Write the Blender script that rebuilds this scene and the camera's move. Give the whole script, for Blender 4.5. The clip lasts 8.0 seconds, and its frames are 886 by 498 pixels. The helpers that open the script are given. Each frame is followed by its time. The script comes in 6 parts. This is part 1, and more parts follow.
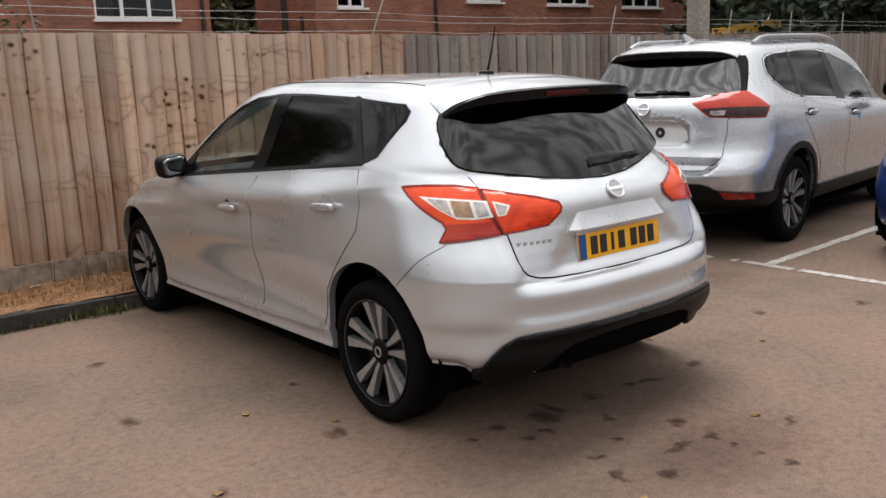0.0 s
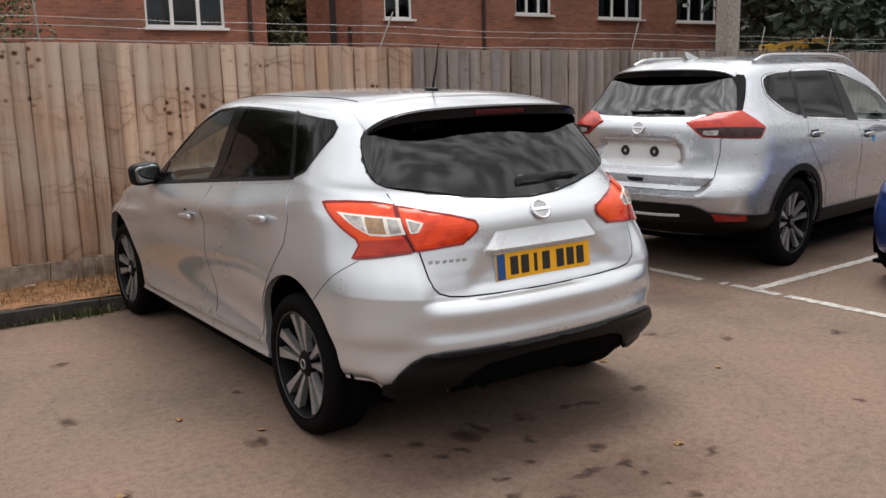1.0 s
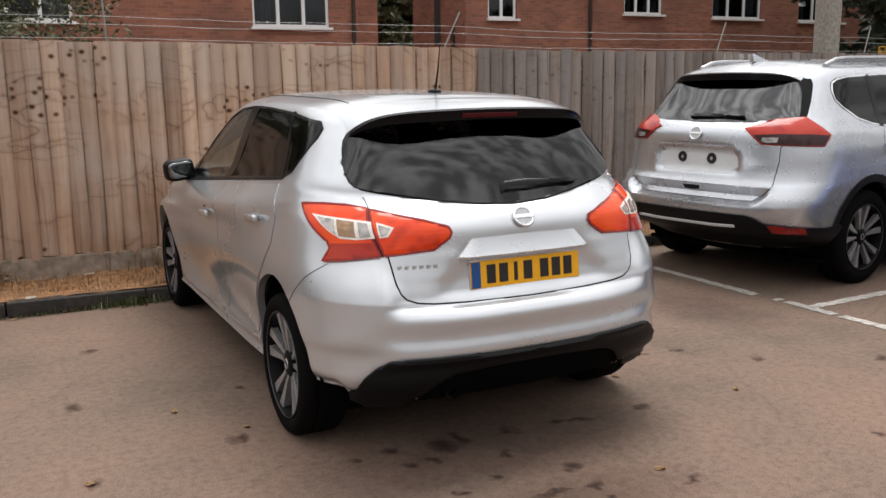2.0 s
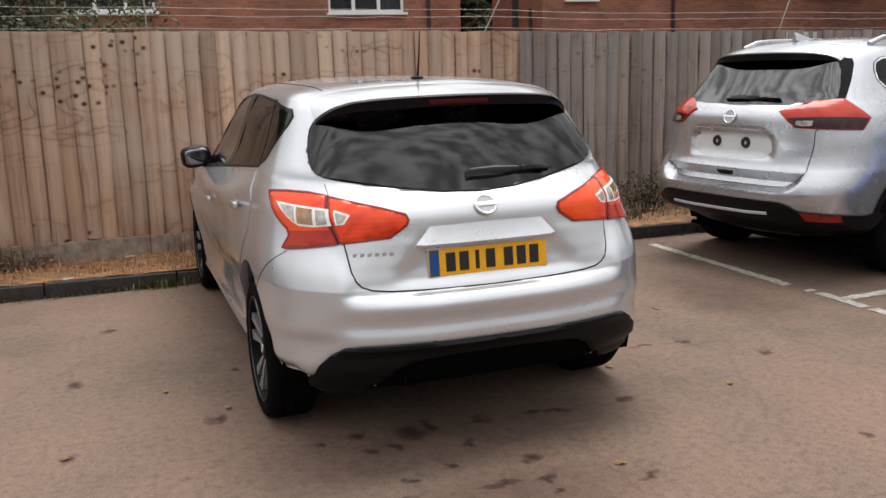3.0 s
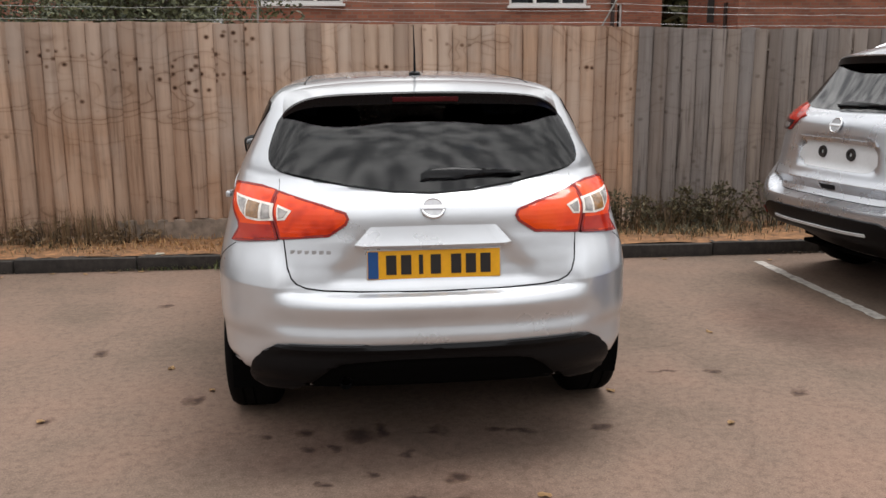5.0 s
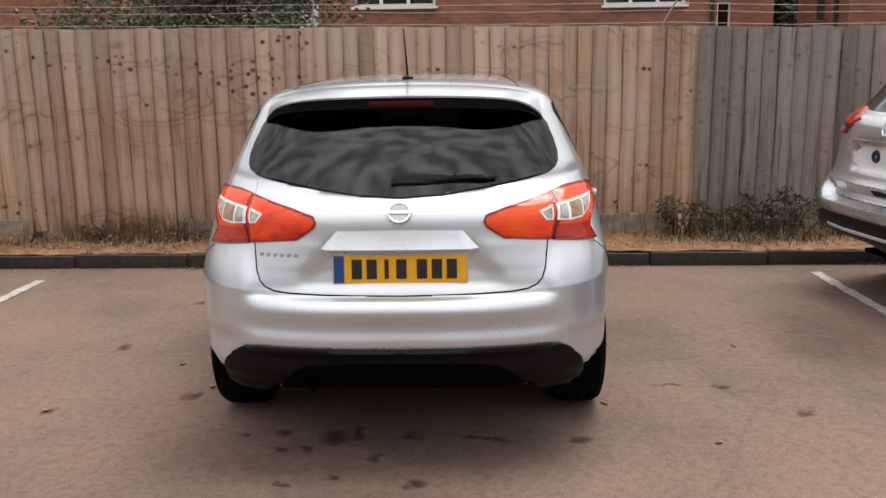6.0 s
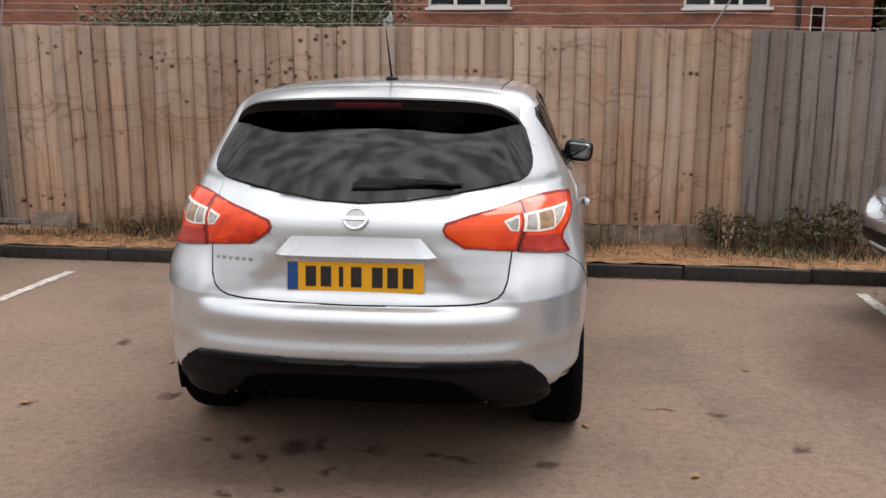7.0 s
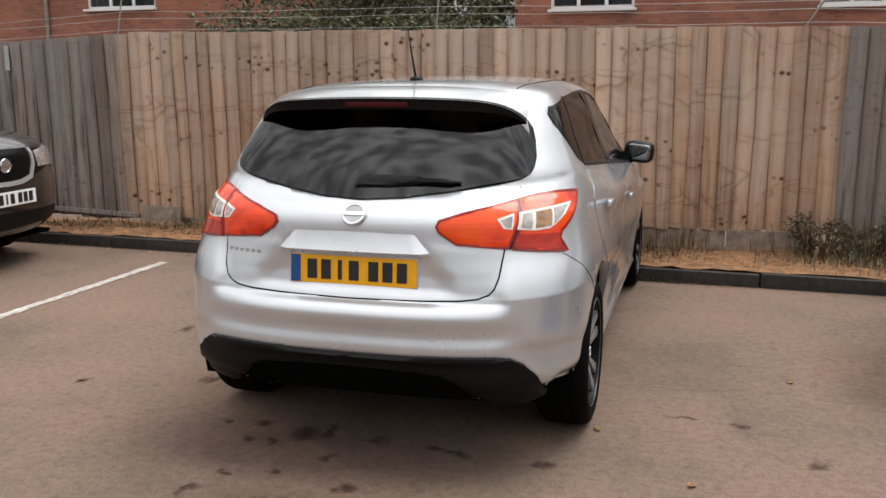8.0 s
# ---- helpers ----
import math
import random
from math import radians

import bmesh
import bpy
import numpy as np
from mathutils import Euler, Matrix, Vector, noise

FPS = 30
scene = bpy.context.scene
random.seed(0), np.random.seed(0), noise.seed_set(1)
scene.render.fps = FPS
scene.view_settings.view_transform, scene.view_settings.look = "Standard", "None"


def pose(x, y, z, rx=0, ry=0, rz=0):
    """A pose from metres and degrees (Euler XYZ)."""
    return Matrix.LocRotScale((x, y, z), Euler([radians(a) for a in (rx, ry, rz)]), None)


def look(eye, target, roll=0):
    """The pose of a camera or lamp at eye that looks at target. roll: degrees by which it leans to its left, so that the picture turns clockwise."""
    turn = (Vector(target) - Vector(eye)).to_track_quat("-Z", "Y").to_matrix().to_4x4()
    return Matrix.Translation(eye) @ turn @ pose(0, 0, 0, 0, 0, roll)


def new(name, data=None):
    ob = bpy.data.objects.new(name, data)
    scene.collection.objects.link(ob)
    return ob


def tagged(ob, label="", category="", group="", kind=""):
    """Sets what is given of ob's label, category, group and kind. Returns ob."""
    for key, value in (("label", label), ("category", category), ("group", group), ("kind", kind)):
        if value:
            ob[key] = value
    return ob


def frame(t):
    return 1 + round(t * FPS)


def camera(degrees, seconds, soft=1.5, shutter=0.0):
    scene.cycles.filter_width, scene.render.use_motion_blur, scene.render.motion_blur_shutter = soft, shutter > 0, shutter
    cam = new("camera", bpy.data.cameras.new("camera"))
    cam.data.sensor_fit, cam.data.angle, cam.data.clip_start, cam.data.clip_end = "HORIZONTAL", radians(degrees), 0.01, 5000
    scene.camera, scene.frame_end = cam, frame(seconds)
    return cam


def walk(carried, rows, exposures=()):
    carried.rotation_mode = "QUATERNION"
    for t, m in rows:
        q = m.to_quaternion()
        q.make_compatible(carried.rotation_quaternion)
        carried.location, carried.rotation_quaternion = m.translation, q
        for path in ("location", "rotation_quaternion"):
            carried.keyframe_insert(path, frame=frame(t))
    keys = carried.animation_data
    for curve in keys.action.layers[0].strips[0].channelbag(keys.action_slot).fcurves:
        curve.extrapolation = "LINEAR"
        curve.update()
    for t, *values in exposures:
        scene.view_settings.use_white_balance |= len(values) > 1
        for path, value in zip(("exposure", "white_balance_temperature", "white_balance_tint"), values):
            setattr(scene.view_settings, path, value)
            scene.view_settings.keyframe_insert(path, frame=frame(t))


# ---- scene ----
from mathutils.bvhtree import BVHTree

cam = camera(53.0, 8.0, 1.5)
PATH = [
    (0, (-2.931, -2.349, 1.519), (-1.709, -0.816, 1.123), -2.4),
    (0.5, (-2.68, -2.486, 1.531), (-1.52, -0.906, 1.135), -1.8),
    (1, (-2.458, -2.714, 1.529), (-1.346, -1.093, 1.16), -1.4),
    (1.5, (-2.231, -2.851, 1.52), (-1.216, -1.172, 1.134), -1.2),
    (1.7, (-2.109, -2.883, 1.531), (-1.145, -1.172, 1.155), -1.0),
    (2.8, (-1.483, -3.135, 1.526), (-0.777, -1.304, 1.141), -1.4),
    (3, (-1.404, -3.154, 1.533), (-0.724, -1.315, 1.136), -1.6),
    (3.5, (-1.114, -3.127, 1.537), (-0.564, -1.242, 1.159), -0.9),
    (4, (-0.867, -3.156, 1.537), (-0.414, -1.249, 1.14), -1.7),
    (4.5, (-0.605, -3.258, 1.537), (-0.277, -1.324, 1.148), -0.1),
    (4.7, (-0.506, -3.262, 1.529), (-0.22, -1.324, 1.127), -0.1),
    (6, (0.234, -3.266, 1.538), (0.196, -1.307, 1.139), -0.8),
    (6.5, (0.467, -3.196, 1.522), (0.324, -1.243, 1.117), -0.4),
    (7, (0.717, -3.07, 1.534), (0.481, -1.124, 1.139), 0.1),
    (7.5, (1.026, -3.064, 1.53), (0.603, -1.145, 1.154), -0.4),
    (8, (1.274, -3.017, 1.52), (0.725, -1.133, 1.132), -0.3),
]
walk(cam, [(t, look(eye, target, roll)) for t, eye, target, roll in PATH], [(0.0, 0.51), (8.0, 0.55)])

# ---------------------------------------------------------------- sky and sun
SUN_UP, SUN_TURN = radians(61), radians(38)
world = bpy.data.worlds.new("sky")
scene.world = world
world.use_nodes = True
wn, wl = world.node_tree.nodes, world.node_tree.links
wn.clear()
w_out = wn.new("ShaderNodeOutputWorld")
w_bg = wn.new("ShaderNodeBackground")
w_sky = wn.new("ShaderNodeTexSky")
w_sky.sky_type = "NISHITA"
w_sky.sun_disc = False
w_sky.sun_elevation, w_sky.sun_rotation = SUN_UP, SUN_TURN
w_noise = wn.new("ShaderNodeTexNoise")
w_noise.inputs["Scale"].default_value = 4.0
w_noise.inputs["Detail"].default_value = 6.0
w_noise.inputs["Roughness"].default_value = 0.55
w_cover = wn.new("ShaderNodeValToRGB")
w_cover.color_ramp.elements[0].position, w_cover.color_ramp.elements[1].position = 0.22, 0.36
w_noise2 = wn.new("ShaderNodeTexNoise")
w_noise2.inputs["Scale"].default_value = 15.0
w_noise2.inputs["Detail"].default_value = 8.0
w_noise2.inputs["Roughness"].default_value = 0.52
w_shade = wn.new("ShaderNodeValToRGB")
w_shade.color_ramp.elements[0].position, w_shade.color_ramp.elements[1].position = 0.42, 0.60
w_shade.color_ramp.elements[0].color = (4.6, 4.6, 4.75, 1)
w_shade.color_ramp.elements[1].color = (12.0, 11.9, 11.8, 1)
w_mix = wn.new("ShaderNodeMixRGB")
w_dir = wn.new("ShaderNodeTexCoord")
w_map = wn.new("ShaderNodeMapping")
w_map.inputs["Scale"].default_value = (0.55, 1.6, 1.0)
wl.new(w_dir.outputs["Generated"], w_map.inputs["Vector"])
for w_part in (w_noise, w_noise2):
    wl.new(w_map.outputs["Vector"], w_part.inputs["Vector"])
wl.new(w_noise.outputs["Fac"], w_cover.inputs["Fac"])
wl.new(w_noise2.outputs["Fac"], w_shade.inputs["Fac"])
wl.new(w_cover.outputs["Color"], w_mix.inputs["Fac"])
wl.new(w_sky.outputs["Color"], w_mix.inputs["Color1"])
wl.new(w_shade.outputs["Color"], w_mix.inputs["Color2"])
# an overcast sky is brightest overhead
w_sep = wn.new("ShaderNodeSeparateXYZ")
w_high = wn.new("ShaderNodeMapRange")
w_high.inputs["To Min"].default_value, w_high.inputs["To Max"].default_value = 0.28, 1.50
w_grade = wn.new("ShaderNodeMixRGB")
w_grade.blend_type = "MULTIPLY"
w_grade.inputs["Fac"].default_value = 1.0
wl.new(w_dir.outputs["Generated"], w_sep.inputs[0])
wl.new(w_sep.outputs["Z"], w_high.inputs["Value"])
wl.new(w_mix.outputs["Color"], w_grade.inputs["Color1"])
wl.new(w_high.outputs["Result"], w_grade.inputs["Color2"])
wl.new(w_grade.outputs["Color"], w_bg.inputs["Color"])
w_bg.inputs["Strength"].default_value = 0.110
wl.new(w_bg.outputs["Background"], w_out.inputs["Surface"])

sun_data = bpy.data.lights.new("sun", "SUN")
sun_data.energy, sun_data.angle, sun_data.color = 1.8, radians(36), (1.0, 0.985, 0.965)
sun = new("sun", sun_data)
sun_from = Vector((math.cos(SUN_UP) * math.sin(SUN_TURN), math.cos(SUN_UP) * math.cos(SUN_TURN), math.sin(SUN_UP)))
sun.matrix_world = look(sun_from * 30, (0, 0, 0))


# ---------------------------------------------------------------- materials
def nodes_of(name):
    m = bpy.data.materials.new(name)
    m.use_nodes = True
    nt = m.node_tree
    return m, nt, nt.nodes["Principled BSDF"]


def ramp(nt, fac, stops):
    r = nt.nodes.new("ShaderNodeValToRGB")
    el = r.color_ramp.elements
    while len(el) < len(stops):
        el.new(0.5)
    for e, (p, c) in zip(el, stops):
        e.position, e.color = p, (*c, 1)
    nt.links.new(fac, r.inputs["Fac"])
    return r.outputs["Color"]


def mixed(nt, kind, fac, a, b):
    n = nt.nodes.new("ShaderNodeMixRGB")
    n.blend_type = kind
    for s, v in (("Fac", fac), ("Color1", a), ("Color2", b)):
        if isinstance(v, (int, float)):
            n.inputs[s].default_value = v
        elif isinstance(v, tuple):
            n.inputs[s].default_value = (*v, 1)
        else:
            nt.links.new(v, n.inputs[s])
    return n.outputs["Color"]


def coords(nt, scale=(1, 1, 1), space="Object"):
    c = nt.nodes.new("ShaderNodeTexCoord")
    mp = nt.nodes.new("ShaderNodeMapping")
    mp.inputs["Scale"].default_value = scale
    nt.links.new(c.outputs[space], mp.inputs["Vector"])
    return mp.outputs["Vector"]


def noise_of(nt, vec, scale, detail=4.0, rough=0.55):
    n = nt.nodes.new("ShaderNodeTexNoise")
    n.inputs["Scale"].default_value, n.inputs["Detail"].default_value = scale, detail
    n.inputs["Roughness"].default_value = rough
    nt.links.new(vec, n.inputs["Vector"])
    return n.outputs["Fac"]


def bump(nt, p, height, strength=0.3, distance=0.01):
    b = nt.nodes.new("ShaderNodeBump")
    b.inputs["Strength"].default_value, b.inputs["Distance"].default_value = strength, distance
    nt.links.new(height, b.inputs["Height"])
    nt.links.new(b.outputs["Normal"], p.inputs["Normal"])


def world_pos(nt):
    return nt.nodes.new("ShaderNodeNewGeometry").outputs["Position"]


def plain(name, color, rough=0.5, metal=0.0, grain=40.0, vary=0.15, coat=0.0, bumpy=0.0, spec=0.5):
    """A surface with fine grain and slight larger blotches of its own colour."""
    m, nt, p = nodes_of(name)
    v = coords(nt)
    a, b = noise_of(nt, v, grain), noise_of(nt, v, grain * 0.12, 3)
    lo, hi = tuple(c * (1 - vary) for c in color), tuple(min(1, c * (1 + vary)) for c in color)
    c1 = ramp(nt, a, [(0.3, lo), (0.7, hi)])
    c2 = ramp(nt, b, [(0.3, (1 - vary * 0.7,) * 3), (0.7, (1, 1, 1))])
    nt.links.new(mixed(nt, "MULTIPLY", 1.0, c1, c2), p.inputs["Base Color"])
    p.inputs["Roughness"].default_value, p.inputs["Metallic"].default_value = rough, metal
    p.inputs["Coat Weight"].default_value, p.inputs["Coat Roughness"].default_value = coat, 0.04
    p.inputs["Specular IOR Level"].default_value = spec
    if bumpy:
        bump(nt, p, a, bumpy, 0.004)
    return m


def paint(name, color, metal=0.75, rough=0.34):
    """Metallic car paint: flakes under a clear coat, with faint dust."""
    m, nt, p = nodes_of(name)
    v = coords(nt)
    flake = noise_of(nt, v, 900.0, 1)
    dust = noise_of(nt, v, 3.0, 5)
    c = ramp(nt, flake, [(0.3, tuple(k * 0.97 for k in color)), (0.7, tuple(min(1, k * 1.02) for k in color))])
    d = ramp(nt, dust, [(0.35, (0.93, 0.92, 0.91)), (0.65, (1, 1, 1))])
    nt.links.new(mixed(nt, "MULTIPLY", 1.0, c, d), p.inputs["Base Color"])
    r = nt.nodes.new("ShaderNodeMapRange")
    r.inputs["To Min"].default_value, r.inputs["To Max"].default_value = rough - 0.03, rough + 0.06
    nt.links.new(dust, r.inputs["Value"])
    nt.links.new(r.outputs["Result"], p.inputs["Roughness"])
    p.inputs["Metallic"].default_value = metal
    p.inputs["Coat Weight"].default_value, p.inputs["Coat Roughness"].default_value = 1.0, 0.08
    return m


def glass(name, tint, gloss=1.0, ior=1.54):
    """Thin vehicle or window glass: tinted see-through pane with a mirror-like face."""
    m = bpy.data.materials.new(name)
    m.use_nodes = True
    nt = m.node_tree
    nt.nodes.clear()
    out = nt.nodes.new("ShaderNodeOutputMaterial")
    tr, gl, mx = (nt.nodes.new(k) for k in ("ShaderNodeBsdfTransparent", "ShaderNodeBsdfGlossy", "ShaderNodeMixShader"))
    tr.inputs["Color"].default_value = (*tint, 1)
    gl.inputs["Roughness"].default_value = 0.05
    gl.inputs["Color"].default_value = (gloss, gloss, gloss, 1)
    # the same on both faces of the pane: least head on, mirror-like at a grazing look
    least = ((ior - 1) / (ior + 1)) ** 2
    lw = nt.nodes.new("ShaderNodeLayerWeight")
    lw.inputs["Blend"].default_value = 0.5
    po, ad = nt.nodes.new("ShaderNodeMath"), nt.nodes.new("ShaderNodeMath")
    po.operation, ad.operation = "POWER", "MULTIPLY_ADD"
    po.inputs[1].default_value, ad.inputs[1].default_value, ad.inputs[2].default_value = 5.0, 1 - least, least
    nt.links.new(lw.outputs["Facing"], po.inputs[0])
    nt.links.new(po.outputs[0], ad.inputs[0])
    nt.links.new(ad.outputs[0], mx.inputs["Fac"])
    nt.links.new(tr.outputs["BSDF"], mx.inputs[1])
    nt.links.new(gl.outputs["BSDF"], mx.inputs[2])
    nt.links.new(mx.outputs["Shader"], out.inputs["Surface"])
    return m


def lens(name, color, rough=0.12):
    m, nt, p = nodes_of(name)
    v = coords(nt)
    n = noise_of(nt, v, 7.0, 2)
    lo = (color[0] * 0.50, color[1] * 0.30, color[2] * 0.6)
    nt.links.new(ramp(nt, n, [(0.27, lo), (0.42, color), (0.62, (color[0] * 1.08, color[1] * 1.5, color[2] * 1.3))]), p.inputs["Base Color"])
    p.inputs["Roughness"].default_value = rough
    p.inputs["Coat Weight"].default_value = 0.14
    p.inputs["Coat Roughness"].default_value = 0.03
    p.inputs["Specular IOR Level"].default_value = 0.3
    w = nt.nodes.new("ShaderNodeTexWave")
    w.wave_type, w.bands_direction = "BANDS", "Z"
    w.inputs["Scale"].default_value = 18.0
    nt.links.new(v, w.inputs["Vector"])
    bump(nt, p, w.outputs["Fac"], 0.06, 0.003)
    return m


def asphalt_material(stains, patches):
    m, nt, p = nodes_of("worn_tarmac")
    pos = world_pos(nt)
    fine, mid, big = noise_of(nt, pos, 130.0, 3, 0.7), noise_of(nt, pos, 26.0, 6, 0.7), noise_of(nt, pos, 0.9, 7, 0.62)
    c = ramp(nt, fine, [(0.28, (0.132, 0.088, 0.068)), (0.55, (0.184, 0.126, 0.098)), (0.80, (0.270, 0.197, 0.157))])
    c = mixed(nt, "MULTIPLY", 1.0, c, ramp(nt, mid, [(0.32, (0.74, 0.73, 0.72)), (0.52, (1.0, 1.0, 1.0)), (0.70, (1.14, 1.14, 1.13))]))
    c = mixed(nt, "MULTIPLY", 1.0, c, ramp(nt, big, [(0.34, (0.72, 0.77, 0.75)), (0.5, (0.99, 1.0, 0.98)), (0.66, (1.14, 1.09, 1.05))]))
    # old oil drips: each has its own middle and size, with a ragged rim
    warp = nt.nodes.new("ShaderNodeTexNoise")
    warp.inputs["Scale"].default_value, warp.inputs["Detail"].default_value = 10.0, 2.5
    nt.links.new(pos, warp.inputs["Vector"])
    add = nt.nodes.new("ShaderNodeVectorMath")
    add.operation = "MULTIPLY_ADD"
    add.inputs[1].default_value = (0.15, 0.15, 0.0)
    nt.links.new(warp.outputs["Color"], add.inputs[0])
    nt.links.new(pos, add.inputs[2])
    def spread(spots):
        """How far, in its own radii, a place is from the nearest spot."""
        total = None
        for x, y, rx, ry in spots:
            sub = nt.nodes.new("ShaderNodeVectorMath")
            sub.operation = "SUBTRACT"
            sub.inputs[1].default_value = (x + 0.075, y + 0.075, 0)
            nt.links.new(add.outputs[0], sub.inputs[0])
            sc = nt.nodes.new("ShaderNodeVectorMath")
            sc.operation = "MULTIPLY"
            sc.inputs[1].default_value = (1 / rx, 1 / ry, 0)
            nt.links.new(sub.outputs[0], sc.inputs[0])
            ln = nt.nodes.new("ShaderNodeVectorMath")
            ln.operation = "LENGTH"
            nt.links.new(sc.outputs[0], ln.inputs[0])
            if total is None:
                total = ln.outputs["Value"]
            else:
                mn = nt.nodes.new("ShaderNodeMath")
                mn.operation = "MINIMUM"
                nt.links.new(total, mn.inputs[0])
                nt.links.new(ln.outputs["Value"], mn.inputs[1])
                total = mn.outputs[0]
        return total

    c = mixed(nt, "MULTIPLY", 1.0, c, ramp(nt, spread(stains), [(0.2, (0.26, 0.22, 0.21)), (0.6, (0.58, 0.53, 0.51)), (1.05, (1, 1, 1))]))
    # soft shade round the cars' tails, put into the tarmac colour and broken by noise
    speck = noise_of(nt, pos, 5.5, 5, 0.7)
    shade_mask = mixed(nt, "MULTIPLY", 1.0, ramp(nt, spread(patches), [(0.3, (1, 1, 1)), (1.15, (0, 0, 0))]), ramp(nt, speck, [(0.25, (1, 1, 1)), (0.75, (0.45, 0.45, 0.45))]))
    c = mixed(nt, "MIX", shade_mask, c, mixed(nt, "MULTIPLY", 1.0, c, (0.46, 0.42, 0.42)))
    # hairline cracks
    vor = nt.nodes.new("ShaderNodeTexVoronoi")
    vor.feature = "DISTANCE_TO_EDGE"
    vor.inputs["Scale"].default_value = 0.55
    nt.links.new(add.outputs[0], vor.inputs["Vector"])
    crack = ramp(nt, vor.outputs["Distance"], [(0.0, (0.55, 0.54, 0.53)), (0.006, (1, 1, 1))])
    c = mixed(nt, "MULTIPLY", 0.28, c, crack)
    nt.links.new(c, p.inputs["Base Color"])
    p.inputs["Roughness"].default_value = 0.9
    p.inputs["Specular IOR Level"].default_value = 0.25
    bump(nt, p, fine, 0.5, 0.006)
    return m


def timber(name, dark, light, grey, knots=1.0, uneven=1.0):
    """Sawn boards: long grain, knots in whorls, weather stains; each board has its own shade."""
    m, nt, p = nodes_of(name)
    pos = world_pos(nt)
    info = nt.nodes.new("ShaderNodeObjectInfo")
    off = nt.nodes.new("ShaderNodeVectorMath")
    off.operation = "MULTIPLY_ADD"
    off.inputs[1].default_value = (7.0, 0.0, 13.0)
    nt.links.new(info.outputs["Random"], off.inputs[0])
    nt.links.new(pos, off.inputs[2])

    def scaled(vec, scale):
        mp = nt.nodes.new("ShaderNodeMapping")
        mp.inputs["Scale"].default_value = scale
        nt.links.new(vec, mp.inputs["Vector"])
        return mp.outputs["Vector"]

    grain = noise_of(nt, scaled(off.outputs[0], (34.0, 34.0, 1.6)), 1.0, 5, 0.62)
    streak = noise_of(nt, scaled(off.outputs[0], (15.0, 15.0, 0.7)), 1.0, 3)
    c = ramp(nt, grain, [(0.22, dark), (0.50, light), (0.80, tuple(k * 1.08 for k in light))])
    shade = ramp(nt, info.outputs["Random"], [(0.0, (0.70, 0.66, 0.64)), (0.2, (1.06, 1.0, 0.94)), (0.4, (0.84, 0.85, 0.87)), (0.6, (1.18, 1.13, 1.08)), (0.8, (0.95, 0.97, 1.0)), (1.0, (0.78, 0.72, 0.68))])
    c = mixed(nt, "MULTIPLY", uneven, c, shade)
    tone = noise_of(nt, scaled(pos, (0.9, 1.0, 0.7)), 1.0, 3)
    c = mixed(nt, "MULTIPLY", 1.0, c, ramp(nt, tone, [(0.34, (0.80, 0.74, 0.69)), (0.52, (1, 1, 1)), (0.68, (1.10, 1.10, 1.10))]))
    weather = noise_of(nt, pos, 1.3, 5)
    sep = nt.nodes.new("ShaderNodeSeparateXYZ")
    nt.links.new(pos, sep.inputs[0])
    high = nt.nodes.new("ShaderNodeMath")
    high.operation = "MULTIPLY_ADD"
    high.inputs[1].default_value = 0.16
    nt.links.new(sep.outputs["Z"], high.inputs[0])
    nt.links.new(weather, high.inputs[2])
    c = mixed(nt, "MIX", ramp(nt, high.outputs[0], [(0.58, (0, 0, 0)), (0.82, (0.85, 0.85, 0.85))]), c, mixed(nt, "MULTIPLY", uneven, grey, shade))
    c = mixed(nt, "MULTIPLY", 1.0, c, ramp(nt, streak, [(0.30, (0.84, 0.81, 0.79)), (0.50, (1, 1, 1)), (0.72, (1.06, 1.05, 1.04))]))
    # whorls: dark arcs round the branch rings, and the knots within them
    jit = nt.nodes.new("ShaderNodeVectorMath")
    jit.operation = "MULTIPLY_ADD"
    jit.inputs[1].default_value = (3.0, 0.0, 0.22)
    nt.links.new(info.outputs["Random"], jit.inputs[0])
    nt.links.new(pos, jit.inputs[2])
    slip = nt.nodes.new("ShaderNodeVectorMath")
    slip.operation = "MULTIPLY_ADD"
    slip.inputs[1].default_value = (0.12, 0.0, 0.09)
    nt.links.new(info.outputs["Random"], slip.inputs[0])
    nt.links.new(pos, slip.inputs[2])
    bend = noise_of(nt, scaled(slip.outputs[0], (2.0, 1.0, 5.2)), 1.0, 0.6, 0.5)
    row = noise_of(nt, scaled(pos, (1.1, 1.0, 4.6)), 1.0, 2)
    arcs = ramp(nt, bend, [(0.36, (1, 1, 1)), (0.425, (0.88, 0.85, 0.83)), (0.440, (0.56, 0.50, 0.46)), (0.450, (0.88, 0.85, 0.83)), (0.50, (1, 1, 1)), (0.545, (0.88, 0.86, 0.84)), (0.558, (0.62, 0.56, 0.52)), (0.568, (0.92, 0.90, 0.88)), (0.61, (1, 1, 1))])
    c = mixed(nt, "MULTIPLY", ramp(nt, row, [(0.40, (0, 0, 0)), (0.60, (knots, knots, knots))]), c, arcs)
    vor = nt.nodes.new("ShaderNodeTexVoronoi")
    vor.inputs["Scale"].default_value = 1.0
    nt.links.new(scaled(jit.outputs[0], (11.0, 1.0, 13.0)), vor.inputs["Vector"])
    spot = ramp(nt, vor.outputs["Distance"], [(0.11, (0.12, 0.08, 0.065)), (0.18, (0.42, 0.34, 0.29)), (0.33, (1, 1, 1))])
    near = noise_of(nt, scaled(pos, (1.6, 1.0, 3.4)), 1.0, 2)
    c = mixed(nt, "MULTIPLY", ramp(nt, near, [(0.57, (0, 0, 0)), (0.61, (knots, knots, knots))]), c, spot)
    nt.links.new(c, p.inputs["Base Color"])
    p.inputs["Roughness"].default_value = 0.85
    p.inputs["Specular IOR Level"].default_value = 0.2
